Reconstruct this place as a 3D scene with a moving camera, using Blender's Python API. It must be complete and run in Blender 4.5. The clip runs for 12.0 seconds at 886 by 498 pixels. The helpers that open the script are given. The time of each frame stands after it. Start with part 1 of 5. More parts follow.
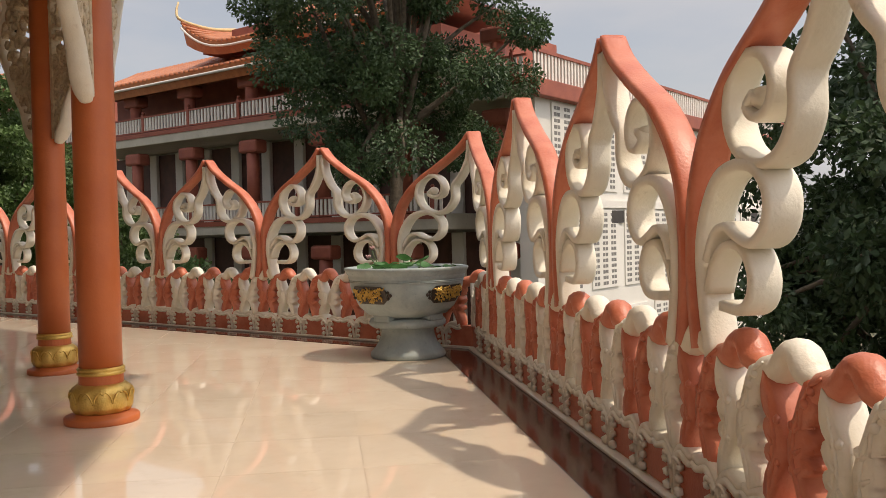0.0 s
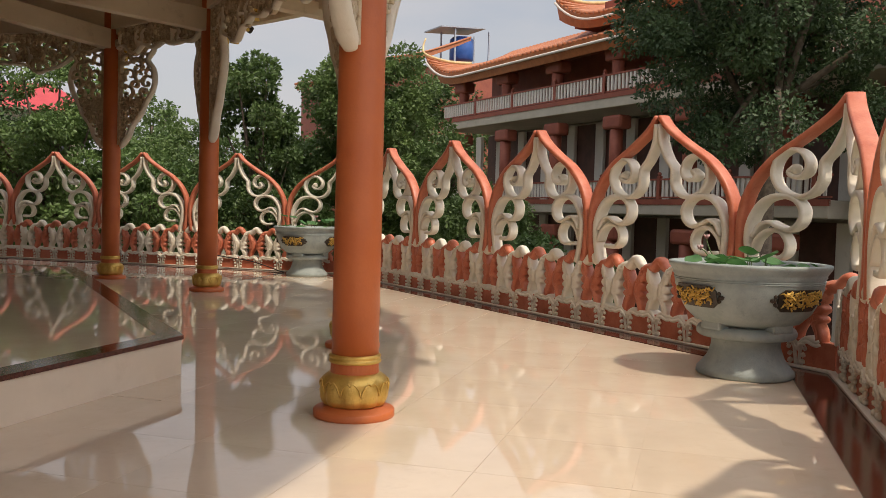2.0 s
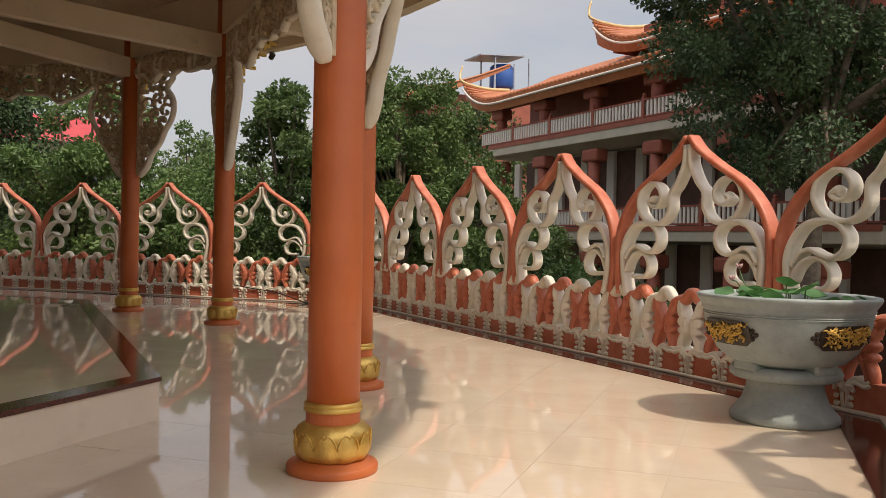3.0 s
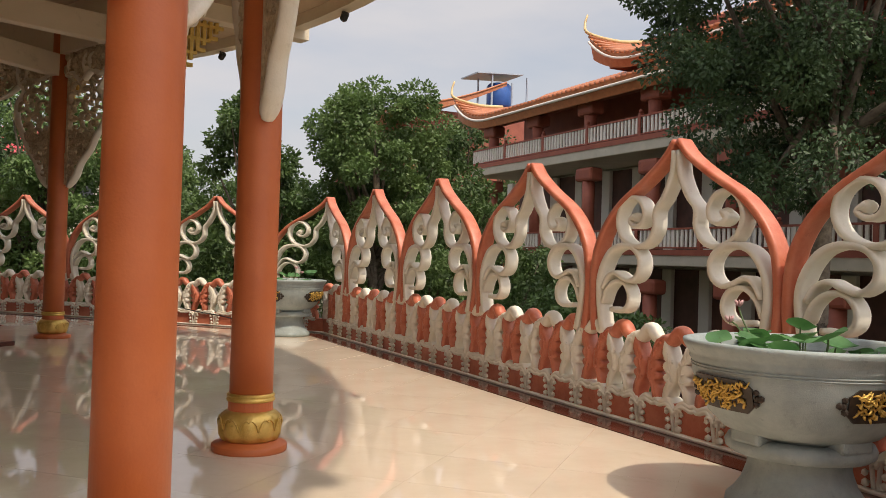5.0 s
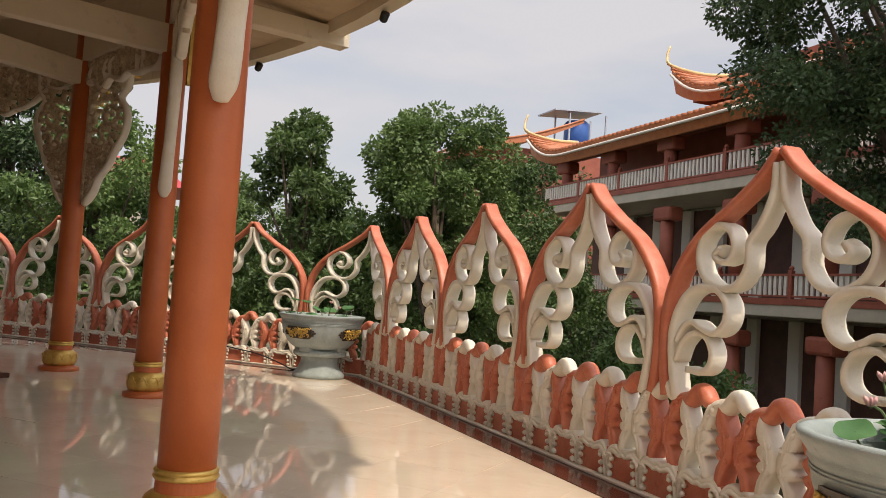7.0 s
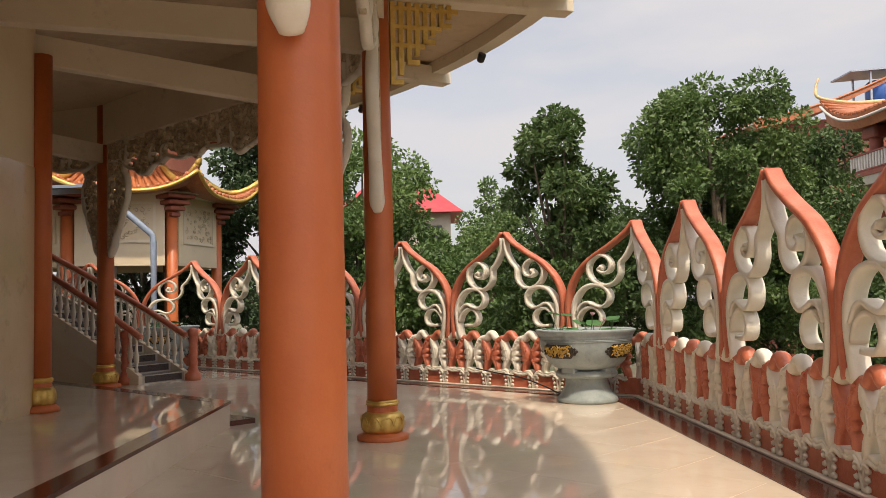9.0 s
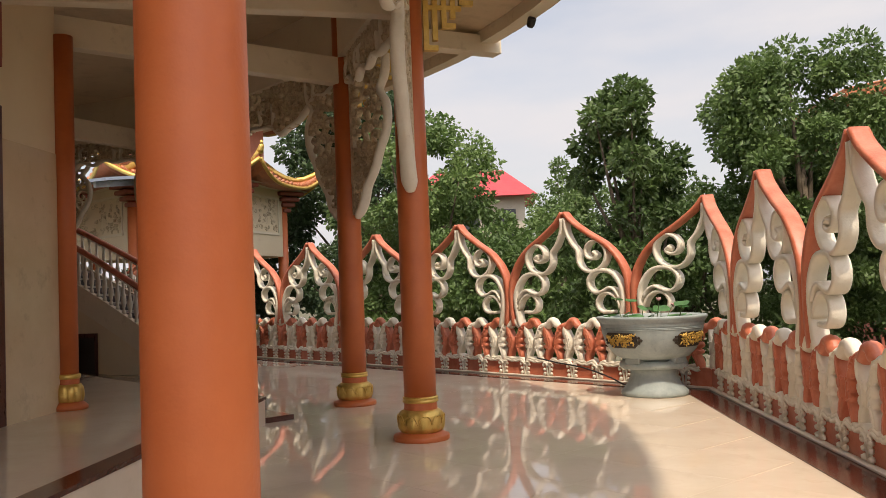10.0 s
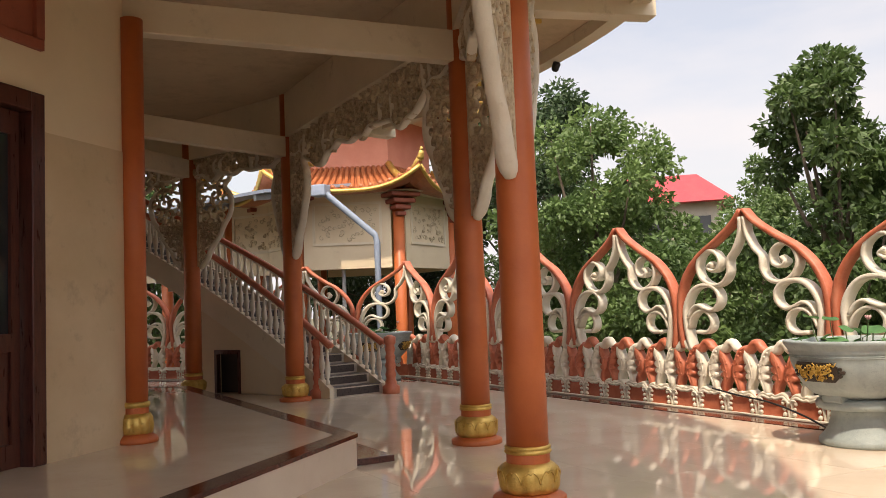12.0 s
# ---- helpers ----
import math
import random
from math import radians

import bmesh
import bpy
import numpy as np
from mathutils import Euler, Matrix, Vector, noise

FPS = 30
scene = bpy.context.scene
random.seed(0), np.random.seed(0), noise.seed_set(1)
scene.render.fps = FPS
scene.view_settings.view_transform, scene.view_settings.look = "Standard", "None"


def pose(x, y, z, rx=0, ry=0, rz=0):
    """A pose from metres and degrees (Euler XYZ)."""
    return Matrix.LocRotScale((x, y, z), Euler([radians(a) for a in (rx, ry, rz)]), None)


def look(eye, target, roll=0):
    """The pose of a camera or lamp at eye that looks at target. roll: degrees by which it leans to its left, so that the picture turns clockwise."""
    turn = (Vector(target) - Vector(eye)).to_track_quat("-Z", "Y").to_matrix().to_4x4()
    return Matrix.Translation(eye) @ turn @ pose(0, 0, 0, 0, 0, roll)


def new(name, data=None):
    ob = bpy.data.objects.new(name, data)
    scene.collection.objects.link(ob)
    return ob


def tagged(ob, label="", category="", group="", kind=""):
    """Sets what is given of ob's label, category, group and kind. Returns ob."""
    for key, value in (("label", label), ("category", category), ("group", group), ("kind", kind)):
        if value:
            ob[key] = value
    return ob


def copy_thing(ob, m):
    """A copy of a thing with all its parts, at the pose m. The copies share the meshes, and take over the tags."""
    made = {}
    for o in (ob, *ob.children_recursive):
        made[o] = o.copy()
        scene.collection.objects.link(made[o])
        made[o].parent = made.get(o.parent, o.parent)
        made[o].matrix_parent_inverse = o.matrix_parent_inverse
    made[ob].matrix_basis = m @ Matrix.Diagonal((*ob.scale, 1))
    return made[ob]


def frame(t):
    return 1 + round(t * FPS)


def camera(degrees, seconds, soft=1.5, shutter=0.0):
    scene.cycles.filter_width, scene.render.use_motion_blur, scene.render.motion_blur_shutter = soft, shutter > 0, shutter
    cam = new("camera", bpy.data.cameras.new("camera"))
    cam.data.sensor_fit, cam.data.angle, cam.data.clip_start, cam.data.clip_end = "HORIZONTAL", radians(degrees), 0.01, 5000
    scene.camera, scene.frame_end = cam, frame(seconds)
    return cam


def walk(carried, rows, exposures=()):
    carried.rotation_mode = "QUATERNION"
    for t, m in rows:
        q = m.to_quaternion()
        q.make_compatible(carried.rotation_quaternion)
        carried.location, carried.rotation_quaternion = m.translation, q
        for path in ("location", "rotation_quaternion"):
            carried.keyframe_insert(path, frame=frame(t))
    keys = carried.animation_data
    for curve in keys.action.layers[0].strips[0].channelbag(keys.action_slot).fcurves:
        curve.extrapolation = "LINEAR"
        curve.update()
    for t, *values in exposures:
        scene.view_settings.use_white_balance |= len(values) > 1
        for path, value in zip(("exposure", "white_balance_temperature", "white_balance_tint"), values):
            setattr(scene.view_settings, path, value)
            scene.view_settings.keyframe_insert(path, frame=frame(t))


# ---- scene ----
cam = camera(54.1, 12.0, soft=0.5)
PATH = [
    (0, (-8.124, -5.666, 1.327), (-6.528, -4.462, 1.291), -1.3),
    (0.5, (-7.724, -5.485, 1.363), (-6.3, -4.081, 1.317), -0.0),
    (1, (-7.394, -5.262, 1.344), (-6.195, -3.661, 1.317), 1.1),
    (1.5, (-7.042, -5.13, 1.349), (-6.063, -3.386, 1.326), 1.3),
    (2, (-6.764, -4.969, 1.333), (-5.804, -3.216, 1.249), 1.6),
    (2.5, (-6.461, -4.77, 1.342), (-5.509, -3.012, 1.278), 1.9),
    (3, (-6.174, -4.577, 1.346), (-5.307, -2.774, 1.325), 1.2),
    (3.2, (-6.056, -4.443, 1.34), (-5.241, -2.617, 1.323), 1.0),
    (4.8, (-5.077, -3.476, 1.38), (-4.244, -1.658, 1.406), 1.4),
    (5, (-4.943, -3.337, 1.386), (-4.08, -1.533, 1.413), 1.9),
    (5.5, (-4.647, -3.011, 1.408), (-3.752, -1.222, 1.45), 2.7),
    (6, (-4.398, -2.686, 1.431), (-3.383, -0.965, 1.522), 3.5),
    (6.5, (-4.148, -2.35, 1.418), (-3.212, -0.587, 1.533), 4.0),
    (7, (-3.899, -1.958, 1.389), (-3.202, -0.086, 1.498), 3.9),
    (7.5, (-3.681, -1.556, 1.387), (-3.255, 0.397, 1.454), 3.0),
    (7.7, (-3.596, -1.356, 1.364), (-3.258, 0.614, 1.45), 1.7),
    (9.5, (-2.84, 0.097, 1.41), (-2.864, 2.093, 1.531), -1.6),
    (10, (-2.647, 0.534, 1.406), (-2.782, 2.527, 1.497), -2.2),
    (10.5, (-2.503, 1.046, 1.414), (-2.769, 3.025, 1.522), -2.4),
    (11, (-2.348, 1.551, 1.402), (-2.758, 3.505, 1.527), -2.7),
    (11.5, (-2.256, 2.04, 1.4), (-2.752, 3.973, 1.526), -2.3),
    (12, (-2.162, 2.496, 1.399), (-2.74, 4.405, 1.538), -2.2),
]
walk(cam, [(t, look(eye, target, roll)) for t, eye, target, roll in PATH], exposures=((0, 0.30, 7450, 13), (3.2, 0.30, 7450, 13), (4.8, 0.42, 7350, 13), (9.3, 0.60, 7500, 14), (12, 0.92, 7650, 15)))

# ---- light ----
SUN_WAY = Vector((-0.124, 0.572, -1.0)).normalized()
world = bpy.data.worlds.new("sky")
scene.world = world
world.use_nodes = True
wn, wl = world.node_tree.nodes, world.node_tree.links
sky = wn.new("ShaderNodeTexSky")
sky.sky_type, sky.sun_disc = "NISHITA", False
sky.sun_elevation = math.asin(-SUN_WAY.z)
sky.sun_rotation = math.atan2(-SUN_WAY.x, -SUN_WAY.y)
sky.dust_density, sky.air_density = 3.0, 1.0
# thin white cloud over the blue
tc = wn.new("ShaderNodeTexCoord")
mp = wn.new("ShaderNodeMapping")
mp.inputs["Scale"].default_value = (1.2, 1.2, 4.0)
nz = wn.new("ShaderNodeTexNoise")
nz.inputs["Scale"].default_value, nz.inputs["Detail"].default_value = 2.2, 6.0
rp = wn.new("ShaderNodeValToRGB")
rp.color_ramp.elements[0].position, rp.color_ramp.elements[0].color = 0.36, (0.5, 0.5, 0.5, 1)
rp.color_ramp.elements[1].position, rp.color_ramp.elements[1].color = 0.6, (0.98, 0.98, 0.98, 1)
mx = wn.new("ShaderNodeMix")
mx.data_type = "RGBA"
mx.inputs["B"].default_value = (3.8, 4.05, 4.6, 1)
wl.new(tc.outputs["Generated"], mp.inputs["Vector"])
wl.new(mp.outputs["Vector"], nz.inputs["Vector"])
wl.new(nz.outputs["Fac"], rp.inputs["Fac"])
wl.new(rp.outputs["Color"], mx.inputs["Factor"])
wl.new(sky.outputs["Color"], mx.inputs["A"])
# the cloud is brighter towards the sun
toward = wn.new("ShaderNodeVectorMath")
toward.operation = "DOT_PRODUCT"
toward.inputs[1].default_value = -SUN_WAY
wl.new(tc.outputs["Generated"], toward.inputs[0])
glow = wn.new("ShaderNodeMapRange")
glow.interpolation_type = "SMOOTHSTEP"
glow.inputs["From Min"].default_value, glow.inputs["From Max"].default_value = 0.1, 1.0
glow.inputs["To Min"].default_value, glow.inputs["To Max"].default_value = 1.02, 2.4
wl.new(toward.outputs["Value"], glow.inputs["Value"])
lit = wn.new("ShaderNodeVectorMath")
lit.operation = "SCALE"
wl.new(mx.outputs["Result"], lit.inputs[0])
wl.new(glow.outputs["Result"], lit.inputs["Scale"])
wl.new(lit.outputs["Vector"], wn["Background"].inputs["Color"])
wn["Background"].inputs["Strength"].default_value = 0.12

sun = new("sun", bpy.data.lights.new("sun", "SUN"))
sun.data.energy, sun.data.angle, sun.data.color = 2.1, radians(1.6), (1.0, 0.93, 0.82)
sun.matrix_world = look((0, 0, 40), Vector((0, 0, 40)) + SUN_WAY)

# ---- materials ----


def material(name, rough=0.6, metal=0.0, colours=((0.5, 0.5, 0.5), (0.55, 0.55, 0.55)), scale=3.0, grain=60.0, bump=0.1,
             spots=None, spot_at=(0.6, 0.75), vary=0.0, coat=0.0, trans=0.0, rough_vary=0.1, stretch=(1, 1, 1)):
    """Two colours mixed by a broad noise, a fine grain in the relief, and stains of a third colour."""
    m = bpy.data.materials.new(name)
    m.use_nodes = True
    n, l = m.node_tree.nodes, m.node_tree.links
    b = n["Principled BSDF"]
    geo = n.new("ShaderNodeTexCoord")
    mapping = n.new("ShaderNodeMapping")
    mapping.inputs["Scale"].default_value = stretch
    l.new(geo.outputs["Object"], mapping.inputs["Vector"])
    broad = n.new("ShaderNodeTexNoise")
    broad.inputs["Scale"].default_value, broad.inputs["Detail"].default_value, broad.inputs["Roughness"].default_value = scale, 6, 0.6
    l.new(mapping.outputs["Vector"], broad.inputs["Vector"])
    ramp = n.new("ShaderNodeValToRGB")
    ramp.color_ramp.elements[0].position, ramp.color_ramp.elements[1].position = 0.35, 0.65
    ramp.color_ramp.elements[0].color, ramp.color_ramp.elements[1].color = (*colours[0], 1), (*colours[1], 1)
    l.new(broad.outputs["Fac"], ramp.inputs["Fac"])
    out = ramp.outputs["Color"]
    fine = n.new("ShaderNodeTexNoise")
    fine.inputs["Scale"].default_value, fine.inputs["Detail"].default_value = grain, 4
    l.new(mapping.outputs["Vector"], fine.inputs["Vector"])
    if spots:
        stain = n.new("ShaderNodeTexNoise")
        stain.inputs["Scale"].default_value, stain.inputs["Detail"].default_value, stain.inputs["Roughness"].default_value = scale * 2.7, 8, 0.7
        l.new(mapping.outputs["Vector"], stain.inputs["Vector"])
        sr = n.new("ShaderNodeMapRange")
        sr.inputs["From Min"].default_value, sr.inputs["From Max"].default_value = spot_at
        l.new(stain.outputs["Fac"], sr.inputs["Value"])
        mix = n.new("ShaderNodeMix")
        mix.data_type = "RGBA"
        mix.inputs["B"].default_value = (*spots, 1)
        l.new(sr.outputs["Result"], mix.inputs["Factor"])
        l.new(out, mix.inputs["A"])
        out = mix.outputs["Result"]
    if vary:
        info = n.new("ShaderNodeObjectInfo")
        isl = n.new("ShaderNodeNewGeometry")
        add = n.new("ShaderNodeMath")
        add.operation = "ADD"
        l.new(info.outputs["Random"], add.inputs[0])
        l.new(isl.outputs["Random Per Island"], add.inputs[1])
        mr = n.new("ShaderNodeMapRange")
        mr.inputs["From Max"].default_value = 2.0
        mr.inputs["To Min"].default_value, mr.inputs["To Max"].default_value = 1 - vary, 1 + vary
        l.new(add.outputs[0], mr.inputs["Value"])
        hsv = n.new("ShaderNodeHueSaturation")
        l.new(mr.outputs["Result"], hsv.inputs["Value"])
        l.new(out, hsv.inputs["Color"])
        out = hsv.outputs["Color"]
    l.new(out, b.inputs["Base Color"])
    rr = n.new("ShaderNodeMapRange")
    rr.inputs["To Min"].default_value, rr.inputs["To Max"].default_value = max(0.0, rough - rough_vary), min(1, rough + rough_vary)
    l.new(broad.outputs["Fac"], rr.inputs["Value"])
    l.new(rr.outputs["Result"], b.inputs["Roughness"])
    b.inputs["Metallic"].default_value = metal
    b.inputs["Coat Weight"].default_value = coat
    b.inputs["Coat Roughness"].default_value = 0.06
    if bump:
        bp = n.new("ShaderNodeBump")
        bp.inputs["Strength"].default_value, bp.inputs["Distance"].default_value = bump, 0.01
        l.new(fine.outputs["Fac"], bp.inputs["Height"])
        l.new(bp.outputs["Normal"], b.inputs["Normal"])
    if trans:
        t = n.new("ShaderNodeBsdfTranslucent")
        l.new(out, t.inputs["Color"])
        ms = n.new("ShaderNodeMixShader")
        ms.inputs["Fac"].default_value = trans
        l.new(b.outputs["BSDF"], ms.inputs[1])
        l.new(t.outputs["BSDF"], ms.inputs[2])
        l.new(ms.outputs["Shader"], n["Material Output"].inputs["Surface"])
    return m


ORANGE = material("orange_paint", 0.45, colours=((0.50, 0.122, 0.036), (0.57, 0.152, 0.047)), scale=2.5, bump=0.12, spots=(0.36, 0.075, 0.03), spot_at=(0.62, 0.9))
TERRA = material("terracotta_paint", 0.42, colours=((0.50, 0.125, 0.062), (0.60, 0.205, 0.12)), scale=5, bump=0.25, spots=(0.30, 0.07, 0.035), spot_at=(0.58, 0.85))
CREAM = material("cream_paint", 0.5, colours=((0.71, 0.65, 0.53), (0.79, 0.74, 0.63)), scale=4, bump=0.25, spots=(0.45, 0.38, 0.27), spot_at=(0.6, 0.88))
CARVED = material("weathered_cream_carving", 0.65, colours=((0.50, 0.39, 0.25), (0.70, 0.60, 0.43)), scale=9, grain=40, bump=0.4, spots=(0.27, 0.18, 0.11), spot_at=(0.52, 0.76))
WALL = material("cream_wall_paint", 0.6, colours=((0.69, 0.56, 0.38), (0.75, 0.63, 0.44)), scale=0.8, bump=0.1, spots=(0.5, 0.41, 0.28), spot_at=(0.62, 0.9))
SOFFIT = material("soffit_paint", 0.7, colours=((0.70, 0.61, 0.46), (0.77, 0.68, 0.53)), scale=1.2, bump=0.12, spots=(0.42, 0.34, 0.23), spot_at=(0.6, 0.85))
# ceiling only: browner and darker than SOFFIT, with random spots like the rest
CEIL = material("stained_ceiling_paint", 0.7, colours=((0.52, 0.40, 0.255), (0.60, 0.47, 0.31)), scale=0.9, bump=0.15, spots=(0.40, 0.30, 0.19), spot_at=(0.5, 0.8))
# grey that stands for the shade in the screens' openings
HOLE_SHADE = material("shaded_opening", 0.8, colours=((0.16, 0.15, 0.14), (0.22, 0.21, 0.19)), scale=3)
GOLD = material("gold_paint", 0.42, metal=0.7, colours=((0.62, 0.40, 0.10), (0.75, 0.52, 0.16)), scale=12, bump=0.3, spots=(0.30, 0.17, 0.05), spot_at=(0.58, 0.8))
TILE = material("polished_cream_tile", 0.035, colours=((0.68, 0.565, 0.44), (0.74, 0.625, 0.495)), scale=1.6, bump=0.0, spots=(0.64, 0.52, 0.395), spot_at=(0.55, 0.8), vary=0.04, rough_vary=0.012)
JOINT = material("tile_joint", 0.5, colours=((0.30, 0.22, 0.15), (0.36, 0.27, 0.18)), scale=4)
MAROON = material("maroon_granite", 0.10, colours=((0.060, 0.020, 0.014), (0.13, 0.042, 0.03)), scale=40, grain=200, bump=0.02, spots=(0.02, 0.01, 0.01), spot_at=(0.55, 0.65), rough_vary=0.04)
BLACK = material("black_granite", 0.05, colours=((0.012, 0.010, 0.010), (0.030, 0.024, 0.022)), scale=60, grain=200, bump=0.0, rough_vary=0.02)
STONE = material("grey_blue_stone", 0.6, colours=((0.27, 0.32, 0.315), (0.36, 0.415, 0.405)), scale=6, grain=120, bump=0.3, spots=(0.17, 0.19, 0.18), spot_at=(0.58, 0.85))
PLAQUE = material("dark_plaque", 0.5, colours=((0.025, 0.018, 0.014), (0.05, 0.035, 0.025)), scale=20)
LEAF = material("lotus_leaf", 0.5, colours=((0.055, 0.17, 0.05), (0.10, 0.25, 0.08)), scale=5, vary=0.25, trans=0.3)
PETAL = material("lotus_petal", 0.5, colours=((0.65, 0.34, 0.36), (0.75, 0.52, 0.5)), scale=20, trans=0.2)
STEM = material("lotus_stem", 0.6, colours=((0.08, 0.14, 0.05), (0.12, 0.18, 0.07)), scale=20)
WATER = material("pot_water", 0.03, colours=((0.012, 0.016, 0.010), (0.02, 0.025, 0.014)), scale=4, bump=0.02)
WOOD = material("dark_red_wood", 0.3, colours=((0.055, 0.014, 0.010), (0.10, 0.028, 0.018)), scale=5, bump=0.15, stretch=(6, 6, 1))
BARK = material("bark", 0.9, colours=((0.07, 0.05, 0.035), (0.15, 0.12, 0.085)), scale=9, grain=25, bump=0.9)
FOLI_DARK = material("dark_foliage", 0.55, colours=((0.030, 0.060, 0.025), (0.068, 0.118, 0.044)), scale=0.7, vary=0.35, trans=0.22)
FOLI_MID = material("green_foliage", 0.5, colours=((0.05, 0.098, 0.028), (0.108, 0.178, 0.05)), scale=0.7, vary=0.35, trans=0.28)
FOLI_LIGHT = material("light_foliage", 0.5, colours=((0.068, 0.125, 0.036), (0.142, 0.222, 0.066)), scale=0.7, vary=0.3, trans=0.3)
ROOF = material("orange_roof_tile", 0.4, colours=((0.38, 0.115, 0.045), (0.48, 0.17, 0.07)), scale=3, bump=0.3, vary=0.12, spots=(0.25, 0.09, 0.05), spot_at=(0.55, 0.8))
RED_ROOF = material("red_sheet_roof", 0.5, colours=((0.42, 0.035, 0.045), (0.50, 0.06, 0.065)), scale=2, bump=0.2, spots=(0.3, 0.05, 0.05))
T_WALL = material("temple_white_wall", 0.75, colours=((0.66, 0.63, 0.57), (0.74, 0.71, 0.65)), scale=0.6, bump=0.2, spots=(0.48, 0.45, 0.39), spot_at=(0.6, 0.85))
T_RED = material("temple_red_paint", 0.6, colours=((0.26, 0.065, 0.04), (0.34, 0.095, 0.055)), scale=2, bump=0.2, spots=(0.18, 0.05, 0.035))
T_RAIL = material("temple_white_rail", 0.6, colours=((0.68, 0.63, 0.56), (0.76, 0.71, 0.64)), scale=3, bump=0.1, spots=(0.5, 0.42, 0.35))
T_SLAB = material("temple_slab", 0.75, colours=((0.44, 0.40, 0.32), (0.52, 0.47, 0.38)), scale=1.5, bump=0.2, spots=(0.3, 0.26, 0.2))
# near-black colour that stands for shade inside openings
DARK = material("dark_interior", 0.7, colours=((0.03, 0.025, 0.022), (0.05, 0.042, 0.036)), scale=1)
GLASS = material("window_glass", 0.05, colours=((0.02, 0.022, 0.025), (0.03, 0.034, 0.038)), scale=0.5, bump=0.0)
SALMON = material("salmon_soffit_paint", 0.6, colours=((0.50, 0.24, 0.14), (0.58, 0.31, 0.19)), scale=2, bump=0.15, spots=(0.36, 0.17, 0.10))
HORN = material("yellow_glazed_horn", 0.4, colours=((0.58, 0.40, 0.18), (0.66, 0.50, 0.26)), scale=4, bump=0.2, spots=(0.4, 0.2, 0.1))
BLUE = material("blue_plastic_tank", 0.35, colours=((0.02, 0.09, 0.33), (0.03, 0.12, 0.40)), scale=2, bump=0.1)
STEEL = material("grey_steel", 0.4, metal=0.7, colours=((0.35, 0.38, 0.42), (0.45, 0.48, 0.52)), scale=6, bump=0.1)
PIPE = material("grey_blue_pipe", 0.4, colours=((0.25, 0.31, 0.40), (0.31, 0.37, 0.46)), scale=6, bump=0.05)
STEP = material("grey_step_stone", 0.35, colours=((0.50, 0.45, 0.38), (0.58, 0.53, 0.45)), scale=3)
TREAD = material("dark_tread_inlay", 0.3, colours=((0.06, 0.05, 0.05), (0.09, 0.075, 0.07)), scale=30)
GROUND = material("ground_soil_grass", 0.95, colours=((0.06, 0.075, 0.03), (0.14, 0.115, 0.075)), scale=0.35, grain=8, bump=0.8, spots=(0.20, 0.17, 0.12), spot_at=(0.55, 0.7))
CABLE = material("black_cable", 0.5, colours=((0.012, 0.012, 0.012), (0.02, 0.02, 0.02)))

# ---- mesh helpers ----


def part(name, bm, mat, parent=None, label="", smooth=False, at=None):
    me = bpy.data.meshes.new(name)
    bm.to_mesh(me)
    bm.free()
    me.materials.append(mat)
    if smooth:
        me.shade_smooth()
    ob = new(name, me)
    ob.parent = parent
    if at is not None:
        ob.matrix_basis = at
    if label:
        ob["label"] = label
    return ob


def again(ob, m, parent=None):
    """Another object on the same mesh."""
    o = new(ob.name.split(".")[0], ob.data)
    o.parent = parent or ob.parent
    o.matrix_basis = m
    if "label" in ob:
        o["label"] = ob["label"]
    return o


def thing(name, at, label, category, group="", kind=""):
    ob = new(name)
    ob.matrix_basis = at
    return tagged(ob, label, category, group, kind)


def box(bm, x0, y0, z0, x1, y1, z1, m=None, bevel=0.0):
    v = bmesh.ops.create_cube(bm, size=1.0)["verts"]
    mt = Matrix.LocRotScale(((x0 + x1) / 2, (y0 + y1) / 2, (z0 + z1) / 2), None, (abs(x1 - x0), abs(y1 - y0), abs(z1 - z0)))
    bmesh.ops.transform(bm, matrix=(m @ mt) if m else mt, verts=v)
    if bevel:
        es = list({e for a in v for e in a.link_edges})
        bmesh.ops.bevel(bm, geom=es, offset=bevel, segments=2, affect="EDGES", profile=0.5)
    return bm


def lathe(bm, profile, n=32, m=None, lobes=0, lobe_at=(0, 0), lobe=0.0):
    """Turns (radius, height) pairs round z; lobes swell the stretch of heights lobe_at."""
    rings = []
    for r, z in profile:
        ring = []
        for k in range(n):
            a = 2 * math.pi * k / n
            rr = r
            if lobes and lobe_at[0] <= z <= lobe_at[1]:
                rr = r * (1 - lobe + lobe * 2 * abs(math.sin(lobes * a / 2)) ** 0.6 * 0.5)
            co = Vector((rr * math.cos(a), rr * math.sin(a), z))
            ring.append(bm.verts.new(m @ co if m else co))
        rings.append(ring)
    for a, b in zip(rings, rings[1:]):
        for k in range(n):
            bm.faces.new((a[k], a[(k + 1) % n], b[(k + 1) % n], b[k]))
    bm.faces.new(rings[0][::-1])
    bm.faces.new(rings[-1])
    return bm


def smooth_line(pts, per=6):
    """Catmull-Rom through points of any dimension."""
    p = [Vector(q) for q in pts]
    p = [2 * p[0] - p[1]] + p + [2 * p[-1] - p[-2]]
    out = []
    for i in range(1, len(p) - 2):
        for k in range(per):
            t = k / per
            a, b, c, d = p[i - 1], p[i], p[i + 1], p[i + 2]
            out.append(0.5 * (2 * b + (c - a) * t + (2 * a - 5 * b + 4 * c - d) * t * t + (3 * b - a - 3 * c + d) * t ** 3))
    out.append(p[-2])
    return out


SECTION = ((-1, -0.72), (-0.72, -1), (0.72, -1), (1, -0.72), (1, 0.72), (0.72, 1), (-0.72, 1), (-1, 0.72))


